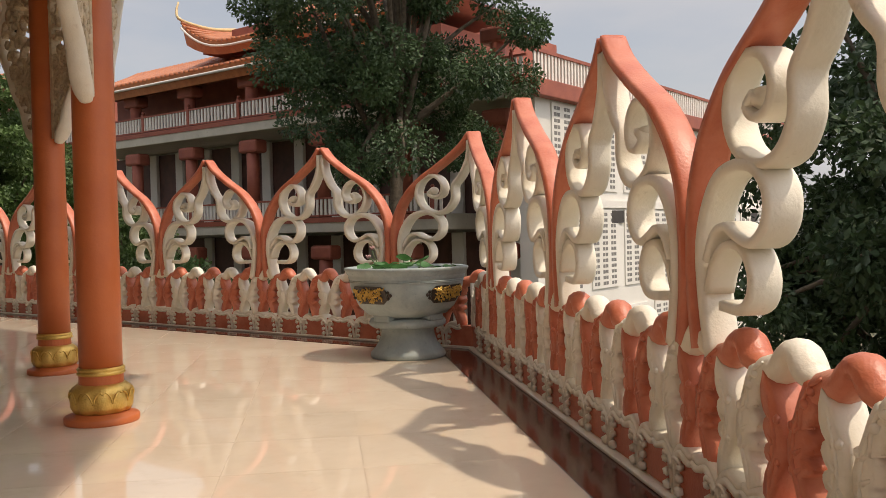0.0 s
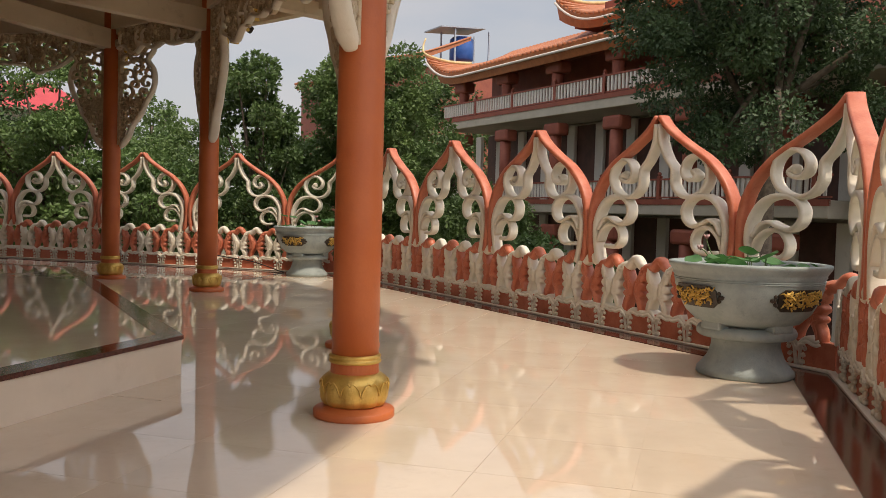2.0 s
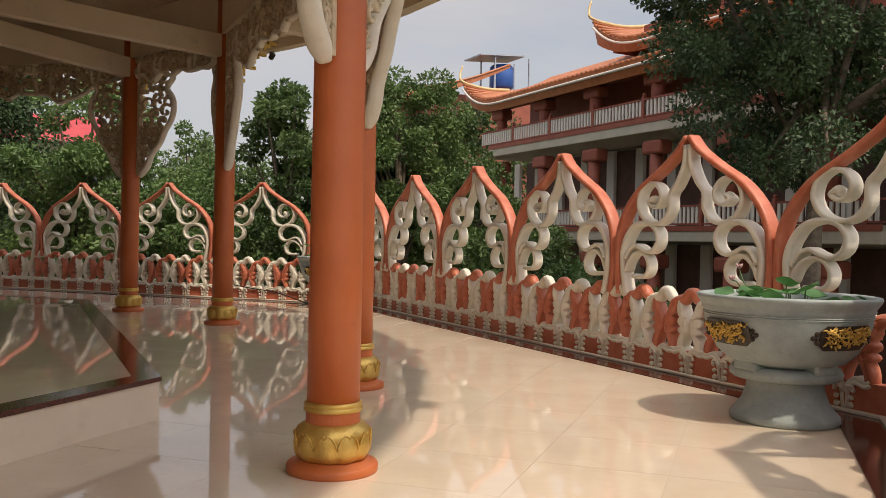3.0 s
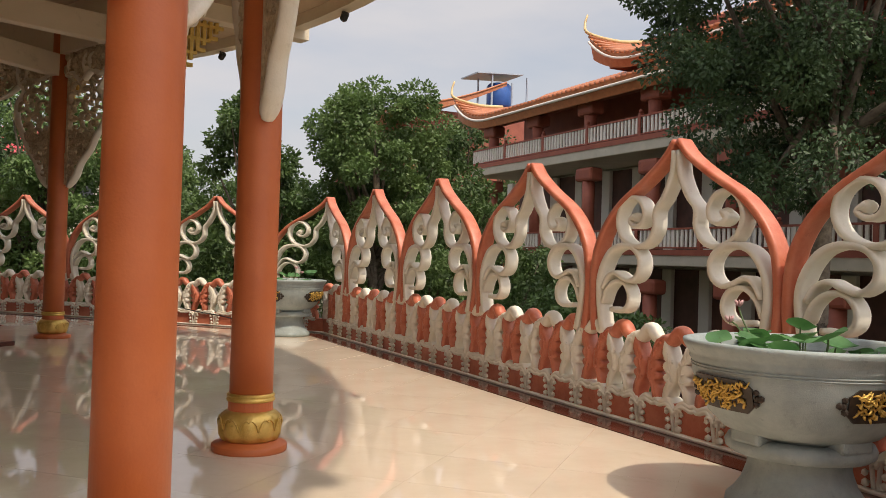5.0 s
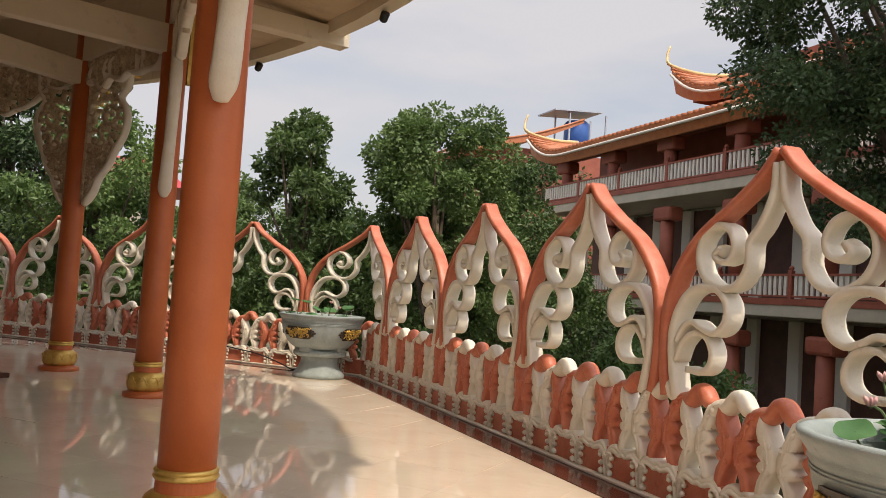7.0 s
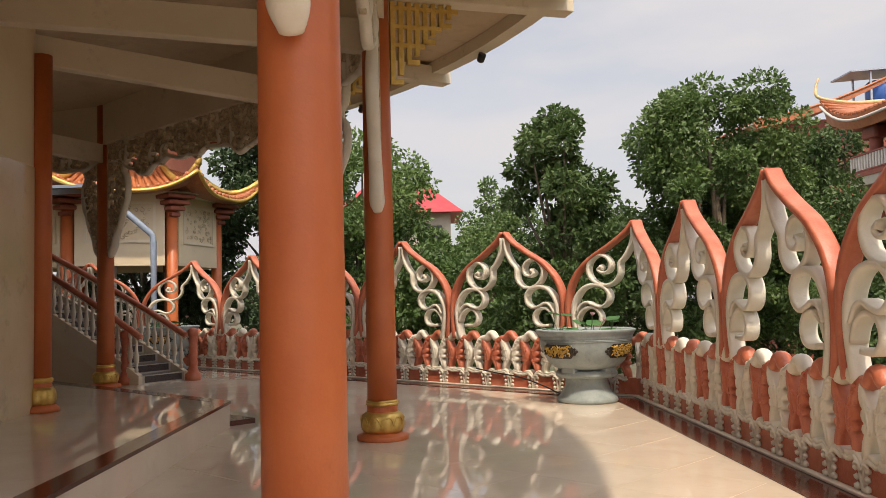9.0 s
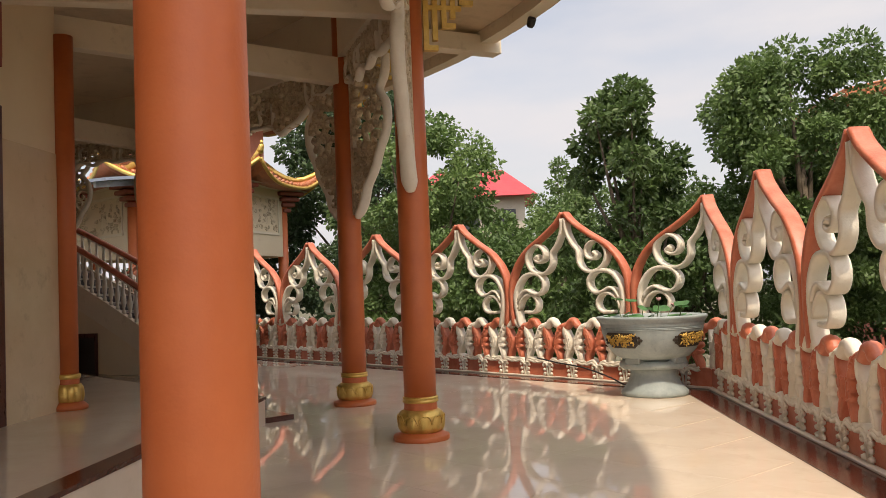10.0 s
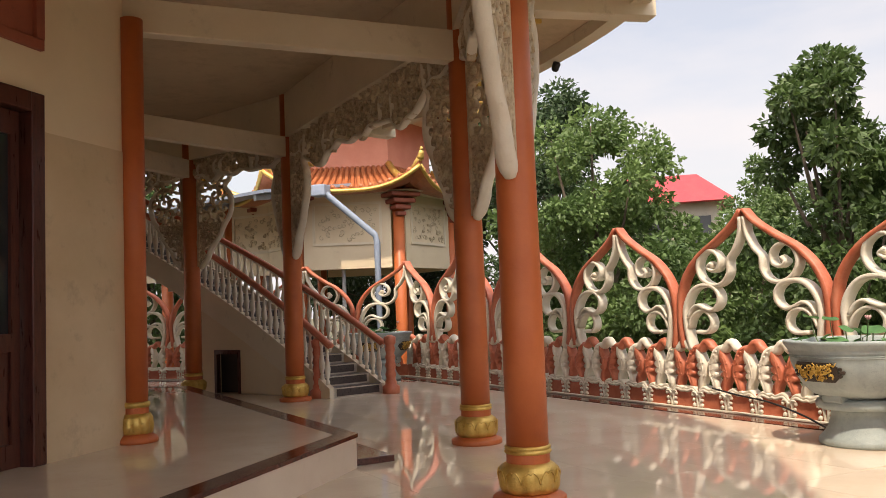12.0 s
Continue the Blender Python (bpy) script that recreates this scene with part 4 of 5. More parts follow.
def staircase():
    st = thing("staircase", Matrix(), "curved cream staircase with turned balusters and orange handrails", "staircase")
    r0, r1, a0, da, rise, n = 11.72, 12.72, 58.4, 1.58, 0.17, 25
    for k in range(n):
        for nm, mat, z0, z1, ri, ro, e in (("step", STEP, 0.0, rise - 0.001, r0, r1, 0.0), ("tread", TREAD, rise - 0.0005, rise + 0.004, r0 + 0.03, r1 - 0.03, 0.0), ("riser", TREAD, 0.03, rise - 0.02, r0 + 0.06, r1 - 0.06, -0.1)):
            b = bmesh.new()
            lo = max(0.0, k * rise - 0.25) if nm == "step" else k * rise + z0
            hi = k * rise + z1
            vs = [[b.verts.new(polar(r, a0 + da * (k + f), z)) for r, f in ((ri, 0.2 * e), (ro, 0.2 * e), (ro, 1 + e * 5), (ri, 1 + e * 5))] for z in (lo, hi)]
            b.faces.new(vs[0][::-1]), b.faces.new(vs[1])
            for j in range(4):
                b.faces.new((vs[0][j], vs[0][(j + 1) % 4], vs[1][(j + 1) % 4], vs[1][j]))
            bmesh.ops.recalc_face_normals(b, faces=b.faces)
            part(nm, b, mat, st, "" if nm == "step" else "dark inlaid " + nm)
    zat = lambda a: max(0.0, (a - a0) / da * rise)
    bal = lathe(bmesh.new(), [(0.035, 0), (0.035, 0.06), (0.022, 0.09), (0.045, 0.2), (0.05, 0.27), (0.028, 0.42), (0.022, 0.52), (0.035, 0.58), (0.035, 0.64)], 12)
    bo = None
    for r in (r0 - 0.03, r1 + 0.05):
        # side string of the stair
        b = bmesh.new()
        cols = []
        for k in range(0, n * 2 + 1):
            a = a0 + da * k / 2
            z = zat(a)
            cols.append([b.verts.new(polar(rr, a, zz)) for rr, zz in ((r - 0.05, max(0.0, z - 0.32)), (r - 0.05, z + 0.17), (r + 0.05, z + 0.17), (r + 0.05, max(0.0, z - 0.32)))])
        for c, d in zip(cols, cols[1:]):
            for j in range(4):
                b.faces.new((c[j], c[(j + 1) % 4], d[(j + 1) % 4], d[j]))
        b.faces.new(cols[0]), b.faces.new(cols[-1])
        bmesh.ops.recalc_face_normals(b, faces=b.faces)
        part("string", b, SOFFIT, st)
        part("handrail", tube(bmesh.new(), [polar(r, a0 + da * k, zat(a0 + da * k) + 0.86) for k in range(n + 1)], 0.06, 8, 2), TERRA, st, "orange painted handrail", True)
        part("lower_rail", tube(bmesh.new(), [polar(r, a0 + da * k, zat(a0 + da * k) + 0.80) for k in range(n + 1)], 0.03, 6, 1), CREAM, st)
        for k in range(n * 2):
            a = a0 + da * (k + 0.7) / 2
            m = Matrix.Translation(polar(r, a, zat(a) + 0.165))
            if bo is None:
                bo = part("baluster", bal, CREAM, st, "cream turned baluster", True, m)
            else:
                again(bo, m)
        nw = lathe(bmesh.new(), [(0.15, 0), (0.15, 0.12), (0.10, 0.16), (0.10, 0.2), (0.075, 0.25), (0.095, 0.33), (0.075, 0.4), (0.095, 0.48), (0.075, 0.55), (0.09, 0.62), (0.07, 0.68), (0.09, 0.76), (0.075, 0.82), (0.10, 0.86), (0.105, 0.96), (0.03, 1.0)], 16)
        part("newel", nw, TERRA, st, "orange turned newel post", True, Matrix.Translation(polar(r, a0 + (1.9 if r < 12 else -0.9))))
    # wall under the stair with a small dark hatch
    b = bmesh.new()
    for a, c in ((a0 + 3, HATCH0), (HATCH1, 76.0)):
        cols = []
        for k in range(13):
            x = a + (c - a) * k / 12
            h = max(0.1, zat(x) - 0.3)
            cols.append([b.verts.new(polar(r, x, z)) for r, z in ((r0 - 0.05, 0), (r0 - 0.05, h), (r0 + 0.1, h), (r0 + 0.1, 0))])
        for c0, c1 in zip(cols, cols[1:]):
            for j in range(4):
                b.faces.new((c0[j], c0[(j + 1) % 4], c1[(j + 1) % 4], c1[j]))
        b.faces.new(cols[0]), b.faces.new(cols[-1])
    for p0, p1, z0 in ((HATCH0, HATCH1, 0.78),):
        v = [b.verts.new(polar(r, a, z)) for r in (r0 - 0.05, r0 + 0.1) for a, z in ((p0, z0), (p1, z0), (p1, zat(p1) - 0.3), (p0, zat(p0) - 0.3))]
        for q in ((0, 1, 2, 3), (7, 6, 5, 4), (0, 4, 5, 1), (3, 2, 6, 7)):
            b.faces.new([v[j] for j in q])
    bmesh.ops.recalc_face_normals(b, faces=b.faces)
    part("side_wall", b, WALL, st)
    hf = bmesh.new()
    for a, c, z0, z1 in ((HATCH0, HATCH0 + 0.3, 0.0, 0.8), (HATCH1 - 0.3, HATCH1, 0.0, 0.8), (HATCH0 + 0.3, HATCH1 - 0.3, 0.72, 0.8)):
        v = [hf.verts.new(polar(r, x, z)) for r in (r0 - 0.075, r0 + 0.02) for x, z in ((a, z0), (c, z0), (c, z1), (a, z1))]
        for q in ((0, 1, 2, 3), (7, 6, 5, 4), (0, 4, 5, 1), (3, 2, 6, 7), (0, 3, 7, 4), (1, 5, 6, 2)):
            hf.faces.new([v[j] for j in q])
    bmesh.ops.recalc_face_normals(hf, faces=hf.faces)
    part("hatch_frame", hf, WOOD, st, "dark wooden hatch frame")
    # backing box whose dark colour stands for the shade under the stair
    hb = bmesh.new()
    v = [hb.verts.new(polar(r, x, z)) for r in (r0 + 0.101, r0 + 0.2) for x, z in ((HATCH0 - 0.3, 0), (HATCH1 + 0.3, 0), (HATCH1 + 0.3, 0.85), (HATCH0 - 0.3, 0.85))]
    for q in ((0, 1, 2, 3), (7, 6, 5, 4), (0, 4, 5, 1), (3, 2, 6, 7), (0, 3, 7, 4), (1, 5, 6, 2)):
        hb.faces.new([v[j] for j in q])
    bmesh.ops.recalc_face_normals(hb, faces=hb.faces)
    part("hatch_back", hb, DARK, st, "dark backing for the shade inside the hatch")
    return st


staircase()

# loose cable on the floor along the fence
cb = thing("cable", Matrix(), "thin black cable lying on the floor by the fence", "cable")
part("wire", tube(bmesh.new(), [(-2.18, 13.82, 0.30), (-1.9, 13.5, 0.25), (-1.55, 13.1, 0.2), (-1.25, 12.75, 0.1), (-1.1, 12.5, 0.03), (-1.05, 12.3, 0.015)], 0.011, 6, 5), CABLE, cb, "", True)

# ---- ground and distance ----
bm = bmesh.new()
bmesh.ops.create_grid(bm, x_segments=60, y_segments=60, size=900)
for v in bm.verts:
    v.co.z = -3.6 + (0.0 if v.co.length < 70 else 0.8 * noise.noise(v.co * 0.02))
tagged(part("ground", bm, GROUND), "bare earth and grass round the temple", "ground", kind="structure")

# ---- trees ----


def leaves(name, clumps, per, size, mat, parent, seed, droop=0.3, label=""):
    """Many small folded leaves scattered over the shells of clumps (centre, radius)."""
    g = np.random.default_rng(seed)
    cs = np.repeat(np.array([c for c, _ in clumps], float), per, 0)
    rs = np.repeat(np.array([r for _, r in clumps], float), per)
    n = len(cs)
    d = g.normal(size=(n, 3))
    d /= np.linalg.norm(d, axis=1)[:, None]
    p = cs + d * (rs * g.uniform(0.35, 1.05, n) ** 0.6)[:, None] * np.array([1, 1, 0.8])
    ax = d * 0.6 + g.normal(size=(n, 3)) * 0.6
    ax[:, 2] -= droop
    ax /= np.linalg.norm(ax, axis=1)[:, None]
    sd = np.cross(ax, g.normal(size=(n, 3)))
    sd /= np.linalg.norm(sd, axis=1)[:, None] + 1e-9
    nm = np.cross(ax, sd)
    s = size * g.uniform(0.6, 1.25, n)[:, None]
    v = np.stack([p, p + ax * s * 0.5 + sd * s * 0.27 + nm * s * 0.06, p + ax * s, p + ax * s * 0.5 - sd * s * 0.27 + nm * s * 0.06], 1).reshape(-1, 3)
    i = np.arange(n)[:, None] * 4
    f = np.concatenate([i + np.array([0, 1, 2]), i + np.array([0, 2, 3])], 1).reshape(-1, 3)
    me = bpy.data.meshes.new(name)
    me.from_pydata(v.tolist(), [], f.tolist())
    me.materials.append(mat)
    ob = new(name, me)
    ob.parent = parent
    if label:
        ob["label"] = label
    return ob


def tree(x, y, crown_z, rx, rz, mat, seed, label, n_clumps=42, per=260, size=0.2, clump=0.42, airy=0.0, lean=(0, 0)):
    rng = random.Random(seed)
    t = thing("tree", Matrix.Translation((x, y, -3.6)), label, "tree")
    top = crown_z + 3.6
    base_r = 0.05 * rx + 0.1
    b = bmesh.new()
    tube(b, [(0, 0, 0), (rng.uniform(-.15, .15), rng.uniform(-.15, .15), top * 0.35), (lean[0] * 0.5, lean[1] * 0.5, top * 0.7), (lean[0], lean[1], top + rz * 0.4)], (base_r, base_r * 0.25), 9, 4)
    clumps = []
    for k in range(n_clumps):
        while True:
            u = Vector((rng.uniform(-1, 1), rng.uniform(-1, 1), rng.uniform(-1, 1)))
            if 0.3 + 0.2 * airy < u.length < 1:
                break
        taper = 1.0 - 0.25 * max(0, u.z)
        c = Vector((u.x * rx * taper + lean[0], u.y * rx * taper + lean[1], top + u.z * rz))
        clumps.append((c, clump * rx * rng.uniform(0.45, 0.8)))
        if k % 3 == 0:
            s = Vector((lean[0] * 0.6, lean[1] * 0.6, top * rng.uniform(0.55, 0.9)))
            mid = (s + c) / 2 + Vector((0, 0, rng.uniform(-0.2, 0.3)))
            tube(b, [s, mid, c], (base_r * 0.4, base_r * 0.08), 5, 3)
    part("trunk", b, BARK, t, "", True)
    leaves("crown", clumps, per, size, mat, t, seed)
    return t


tree(10.1, 9.55, 7.7, 3.95, 4.9, FOLI_DARK, 1, "tall tree with a dense dark green crown before the temple", 120, 900, 0.125, 0.27)
tree(10.6, -2.6, 0.2, 2.4, 3.4, FOLI_DARK, 14, "dark green shrub like tree outside the terrace", 60, 380, 0.17, 0.36)
tree(8.0, -8.5, 1.2, 3.0, 4.6, FOLI_DARK, 18, "dark green tree outside the terrace", 70, 360, 0.18, 0.36)
tree(8.2, -3.6, 2.2, 3.4, 5.4, FOLI_DARK, 2, "dark green tree outside the terrace", 100, 480, 0.17, 0.34)
tree(3.6, 18.8, 3.3, 2.35, 3.3, FOLI_LIGHT, 3, "broad leaved green tree with a rounded crown", 90, 620, 0.13, 0.30)
tree(-0.15, 17.4, 2.4, 1.25, 3.1, FOLI_MID, 4, "slender green tree with drooping leaves", 54, 300, 0.15, 0.42)
tree(-4.6, 22.8, 2.6, 2.3, 3.2, FOLI_LIGHT, 5, "light green leafy tree behind the fence", 70, 400, 0.15, 0.36)
tree(-0.4, 31.0, 3.0, 1.9, 3.6, FOLI_LIGHT, 6, "feathery light green tree with open crown", 36, 260, 0.16, 0.36, airy=0.6)
tree(9.3, 26.6, 2.9, 2.5, 3.3, FOLI_MID, 7, "green tree below the temple roof", 60, 340, 0.18, 0.38)
tree(16.6, 39.0, 4.6, 3.2, 4.4, FOLI_MID, 17, "green tree behind the temple corner", 50, 280, 0.24, 0.4)
tree(-13.5, 33.0, 3.4, 3.4, 4.6, FOLI_DARK, 8, "dark green tree behind the bell pavilion", 60, 300, 0.26, 0.4)
tree(-21.0, 29.0, 2.6, 3.2, 4.6, FOLI_MID, 9, "green tree beyond the terrace", 50, 280, 0.26, 0.4)
tree(-7.6, 31.5, 4.0, 3.1, 5.2, FOLI_DARK, 15, "dark green tree behind the bell pavilion", 90, 360, 0.22, 0.36)
tree(-29.0, 22.0, 2.4, 3.4, 4.6, FOLI_MID, 16, "green tree beyond the terrace", 50, 260, 0.28, 0.4)
for i, (x, y, z, r) in enumerate(((1.7, 21.5, 1.9, 2.1), (-2.4, 20.9, 0.9, 1.9), (-1.2, 25.0, 1.1, 2.3), (5.2, 23.5, 1.8, 2.4), (0.4, 27.0, 2.2, 2.2), (-6.5, 26.0, 1.2, 2.2), (6.5, 21.5, -0.4, 2.2), (7.4, 14.4, -0.9, 1.9), (3.4, 14.8, -1.6, 1.6), (7.8, 18.8, 0.2, 1.9), (10.6, 22.0, -0.2, 1.9))):
    tree(x, y, z, r, r * 1.05, FOLI_DARK if x < -5 else FOLI_MID if i % 2 else FOLI_LIGHT, 30 + i, "bushy green tree with a low crown", 50, 320, 0.15, 0.40)

# ---- temple ----


def tile_roof(parent, x0, x1, z0, z1, y0, y1, name="roof", up0=True, up1=True, curl=1.1):
    """A sloping roof of tile rolls from the eave (x0, z0) up to (x1, z1) between y0 and y1, whose eave corners turn up."""
    b = bmesh.new()
    n, m = 40, 8
    grid = []
    for j in range(n + 1):
        row = []
        v = j / n
        y = y0 + (y1 - y0) * v
        lift = 0.0
        if up0:
            lift = max(lift, max(0, 1 - (y - y0) / 4.0) ** 3 * curl)
        if up1:
            lift = max(lift, max(0, 1 - (y1 - y) / 4.0) ** 3 * curl)
        for i in range(m + 1):
            u = i / m
            sag = -0.35 * math.sin(math.pi * u) * abs(z1 - z0) / 2.5
            row.append((x0 + (x1 - x0) * u, y, z0 + (z1 - z0) * u + sag + lift * (1 - u) ** 2))
        grid.append(row)
    top = [[b.verts.new(p) for p in r] for r in grid]
    low = [[b.verts.new((p[0] + 0.25 * (1 - i / m), p[1], p[2] - 0.2 - 0.28 * (1 - i / m) - 0.35 * (1 - i / m) * max(0.0, p[2] - z0 - (z1 - z0) * i / m))) for i, p in enumerate(r)] for r in grid]
    for j in range(n):
        for i in range(m):
            b.faces.new((top[j][i], top[j][i + 1], top[j + 1][i + 1], top[j + 1][i]))
            b.faces.new((low[j][i], low[j + 1][i], low[j + 1][i + 1], low[j][i + 1])).material_index = 1
        b.faces.new((top[j][0], top[j + 1][0], low[j + 1][0], low[j][0]))
        b.faces.new((top[j][m], low[j][m], low[j + 1][m], top[j + 1][m]))
    for j in (0, n):
        for i in range(m):
            b.faces.new((top[j][i], low[j][i], low[j][i + 1], top[j][i + 1]))
    bmesh.ops.recalc_face_normals(b, faces=b.faces)
    r = part(name, b, ROOF, parent, "orange glazed tile roof")
    r.data.materials.append(SALMON)
    rolls = bmesh.new()
    count = int(abs(y1 - y0) / 0.3)
    for k in range(count + 1):
        f = k / count * n
        j = min(int(f), n - 1)
        w = f - j
        pts = [Vector(grid[j][i]).lerp(Vector(grid[j + 1][i]), w) + Vector((0, 0, 0.03)) for i in range(m + 1)]
        tube(rolls, pts, 0.075, 6, 1)
    part("tile_roll", rolls, ROOF, r, "", True)["kind"] = "stuff"
    e = bmesh.new()
    tube(e, [Vector(grid[j][0]) + Vector((-0.02, 0, -0.2)) for j in range(n + 1)], 0.055, 6, 1)
    part("eave_board", e, T_RAIL, r, "pale eave edging", True)
    for cond, j in ((up0, 0), (up1, n)):
        if cond:
            h = bmesh.new()
            p = Vector(grid[j][0])
            s = -1 if j == 0 else 1
            tube(h, [Vector(grid[j][4]) + Vector((0, 0, 0.1)), Vector(grid[j][2]) + Vector((0, 0, 0.12)), p + Vector((0, 0, 0.14)), p + Vector((-0.05, s * 0.25, 0.55)), p + Vector((0.1, s * 0.3, 1.0))], (0.10, 0.04), 8, 4)
            part("ridge_horn", h, HORN, r, "upturned ridge end", True)
    return r


def balcony(parent, x, y0, y1, z, name="balcony"):
    b = bmesh.new()
    box(b, x - 0.1, y0, z - 0.5, x + 2.6, y1, z, bevel=0.03)
    bal = part(name, b, T_SLAB, parent, "weathered concrete balcony slab")
    b = bmesh.new()
    box(b, x - 0.13, y0, z - 0.16, x - 0.02, y1, z + 0.02)
    part("slab_edge", b, T_RED, bal)
    b = bmesh.new()
    box(b, x - 0.05, y0, z + 0.65, x + 0.05, y1, z + 0.71)
    box(b, x - 0.05, y0, z + 0.06, x + 0.05, y1, z + 0.11)
    part("rail", b, T_RED, bal, "red rail")
    n = int((y1 - 7.86) / 3.03)
    post = None
    for k in range(n + 1):
        m = Matrix.Translation((x, 7.9 + 3.03 * k, z))
        if 7.9 + 3.03 * k < y0:
            continue
        if post is None:
            pb = box(bmesh.new(), -0.07, -0.07, -0.2, 0.07, 0.07, 0.80, bevel=0.015)
            ball(pb, (0, 0, 0.86), 0.07, 12)
            post = part("post", pb, T_RED, bal, "red post", at=m)
        else:
            again(post, m)
    b = bmesh.new()
    k = y0 + 0.15
    while k < y1:
        box(b, x - 0.025, k, z + 0.11, x + 0.025, k + 0.1, z + 0.65)
        k += 0.2
    sl = part("slats", b, T_RAIL, bal, "white rail slats")
    sl["kind"] = "stuff"
    return bal


# dark colour that stands for shade on the temple's recessed front
T_SHADE = material("temple_dark_timber", 0.6, colours=((0.07, 0.03, 0.022), (0.13, 0.055, 0.04)), scale=2, bump=0.2)


def temple():
    t = thing("temple_building", Matrix(), "three storey temple with red balconies, white walls and orange tile roofs", "building")
    X, Y0, Y1 = 13.4, 7.4, 32.0
    # storeys: recessed front wall darkened by shade sheets, with red columns and white panels
    b = bmesh.new()
    box(b, X + 2.6, Y0 + 0.6, -3.6, X + 26, Y1, 5.3)
    part("wall", b, T_WALL, t, "white plastered wall")
    part("top_wall", box(bmesh.new(), X + 2.6, Y0 + 5, 5.3, X + 14, Y1, 8.6), T_RED, t, "dark red top storey wall")
    part("wing", box(bmesh.new(), X + 0.4, Y0, -3.6, X + 26, Y0 + 0.599, 5.3), T_WALL, t, "white pierced end wall")
    for z0, z1 in ((-3.6, 1.0), (1.96, 5.0), (5.76, 7.45)):
        n = 7
        for k in range(n):
            y = Y0 + 1.2 + k * (Y1 - Y0 - 2.4) / (n - 1)
            c = part("pillar", lathe(bmesh.new(), [(0.24, z0), (0.24, z1)], 16), T_RED, t, "", True, Matrix.Translation((X + 0.35, y, 0)))
            box_b = box(bmesh.new(), X + 0.05, y - 0.5, z1 - 0.5, X + 0.65, y + 0.5, z1, bevel=0.1)
            part("bracket", box_b, T_RED, t)
        for k in range(n - 1):
            y = Y0 + 1.2 + (k + 0.5) * (Y1 - Y0 - 2.4) / (n - 1)
            w = part("window", box(bmesh.new(), X + 2.5, y - 1.25, z0 + 0.1, X + 2.59, y + 1.25, min(z1 - 0.7, z0 + 2.7)), T_RED, t, "dark window with red frame")
            for s in (-1, 1):
                part("pane", box(bmesh.new(), X + 2.46, y + s * 0.6 - 0.5, z0 + 0.25, X + 2.505, y + s * 0.6 + 0.5, min(z1 - 0.8, z0 + 2.55)), GLASS, w)
    # dark sheets put the shade and openings under the balconies into colour
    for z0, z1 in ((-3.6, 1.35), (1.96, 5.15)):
        part("front_panel", box(bmesh.new(), X + 2.42, Y0 + 3, z0, X + 2.455, Y1 - 0.1, z1), T_SHADE, t, "dark sheet for the shade and openings of the recessed front")
        for k in range(12):
            y = Y0 + 4 + k * 1.9
            part("pilaster", box(bmesh.new(), X + 2.25, y, z0, X + 2.418, y + 0.5, z1, bevel=0.02), T_WALL, t, "white pilaster")
    for z in (1.95, 5.75):
        balcony(t, X, Y0 + (0 if z > 3 else 3), Y1, z)
    part("cornice", box(bmesh.new(), X + 0.15, Y0 + 7.4, 7.45, X + 0.55, Y1, 7.7), T_RED, t)
    tile_roof(t, X - 0.6, X + 4.5, 7.75, 9.7, Y0 + 7.2, 33.0, up0=False)
    # side wing with the white pierced wall
    for z0, z1 in ((-0.6, 2.0), (2.6, 5.2), (-3.2, -1.3)):
        for gx in range(9):
            x0 = X + 1.3 + gx * 2.45
            sc = part("screen", box(bmesh.new(), x0, Y0 - 0.05, z0, x0 + 1.95, Y0 - 0.003, z1), T_WALL, t, "pierced concrete screen")
            # the screen stays solid: flat grey boxes colour in the openings' shade
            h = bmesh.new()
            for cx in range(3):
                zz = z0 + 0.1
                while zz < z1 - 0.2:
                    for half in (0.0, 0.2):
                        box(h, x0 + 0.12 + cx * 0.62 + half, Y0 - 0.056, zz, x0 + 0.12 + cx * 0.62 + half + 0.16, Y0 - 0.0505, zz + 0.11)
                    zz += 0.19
            part("pierced_pattern", h, HOLE_SHADE, sc, "flat grey boxes for the shaded openings")["kind"] = "stuff"
    part("string_course", box(bmesh.new(), X + 0.42, Y0 - 0.09, 2.05, X + 26, Y0 - 0.002, 2.3), T_WALL, t)
    # a flat dark box paints the shade of each vent
    for k in range(5):
        part("vent", box(bmesh.new(), X + 5.2 + k * 4.9, Y0 - 0.06, 1.55 + 0.0, X + 6.1 + k * 4.9, Y0 - 0.0485, 1.97), DARK, t, "flat dark box for the shaded vent")
    # roof terrace rail on the wing
    bl = part("wing_cornice", box(bmesh.new(), X + 0.0, Y0 - 0.35, 5.25, X + 26, Y0 - 0.004, 5.75, bevel=0.03), T_RED, t)
    b = bmesh.new()
    for k in range(130):
        box(b, X + k * 0.2, Y0 - 0.25, 5.76, X + k * 0.2 + 0.1, Y0 - 0.2, 6.5)
    part("slats", b, T_RAIL, t, "white rail slats")["kind"] = "stuff"
    part("rail", box(bmesh.new(), X, Y0 - 0.29, 6.5, X + 26, Y0 - 0.16, 6.6), T_RED, t)
    # upper pavilion storey
    part("upper_wall", box(bmesh.new(), X + 3.4, Y0 + 8, 8.3, X + 16, 24.4, 10.4), T_RED, t, "red upper storey wall")
    for k in range(6):
        y = Y0 + 8 + k * 1.7
        part("upper_window", box(bmesh.new(), X + 3.3, y + 1, 8.5, X + 3.395, y + 2.1, 9.1), T_WALL, t, "pale lattice window")
    tile_roof(t, X + 2.0, X + 8.0, 9.5, 12.3, Y0 + 3.0, 26.04, "upper_roof", curl=1.2)
    part("upper_soffit", box(bmesh.new(), X + 2.3, Y0 + 4, 9.25, X + 7, 25.0, 9.32), T_RED, t)
    return t


temple()


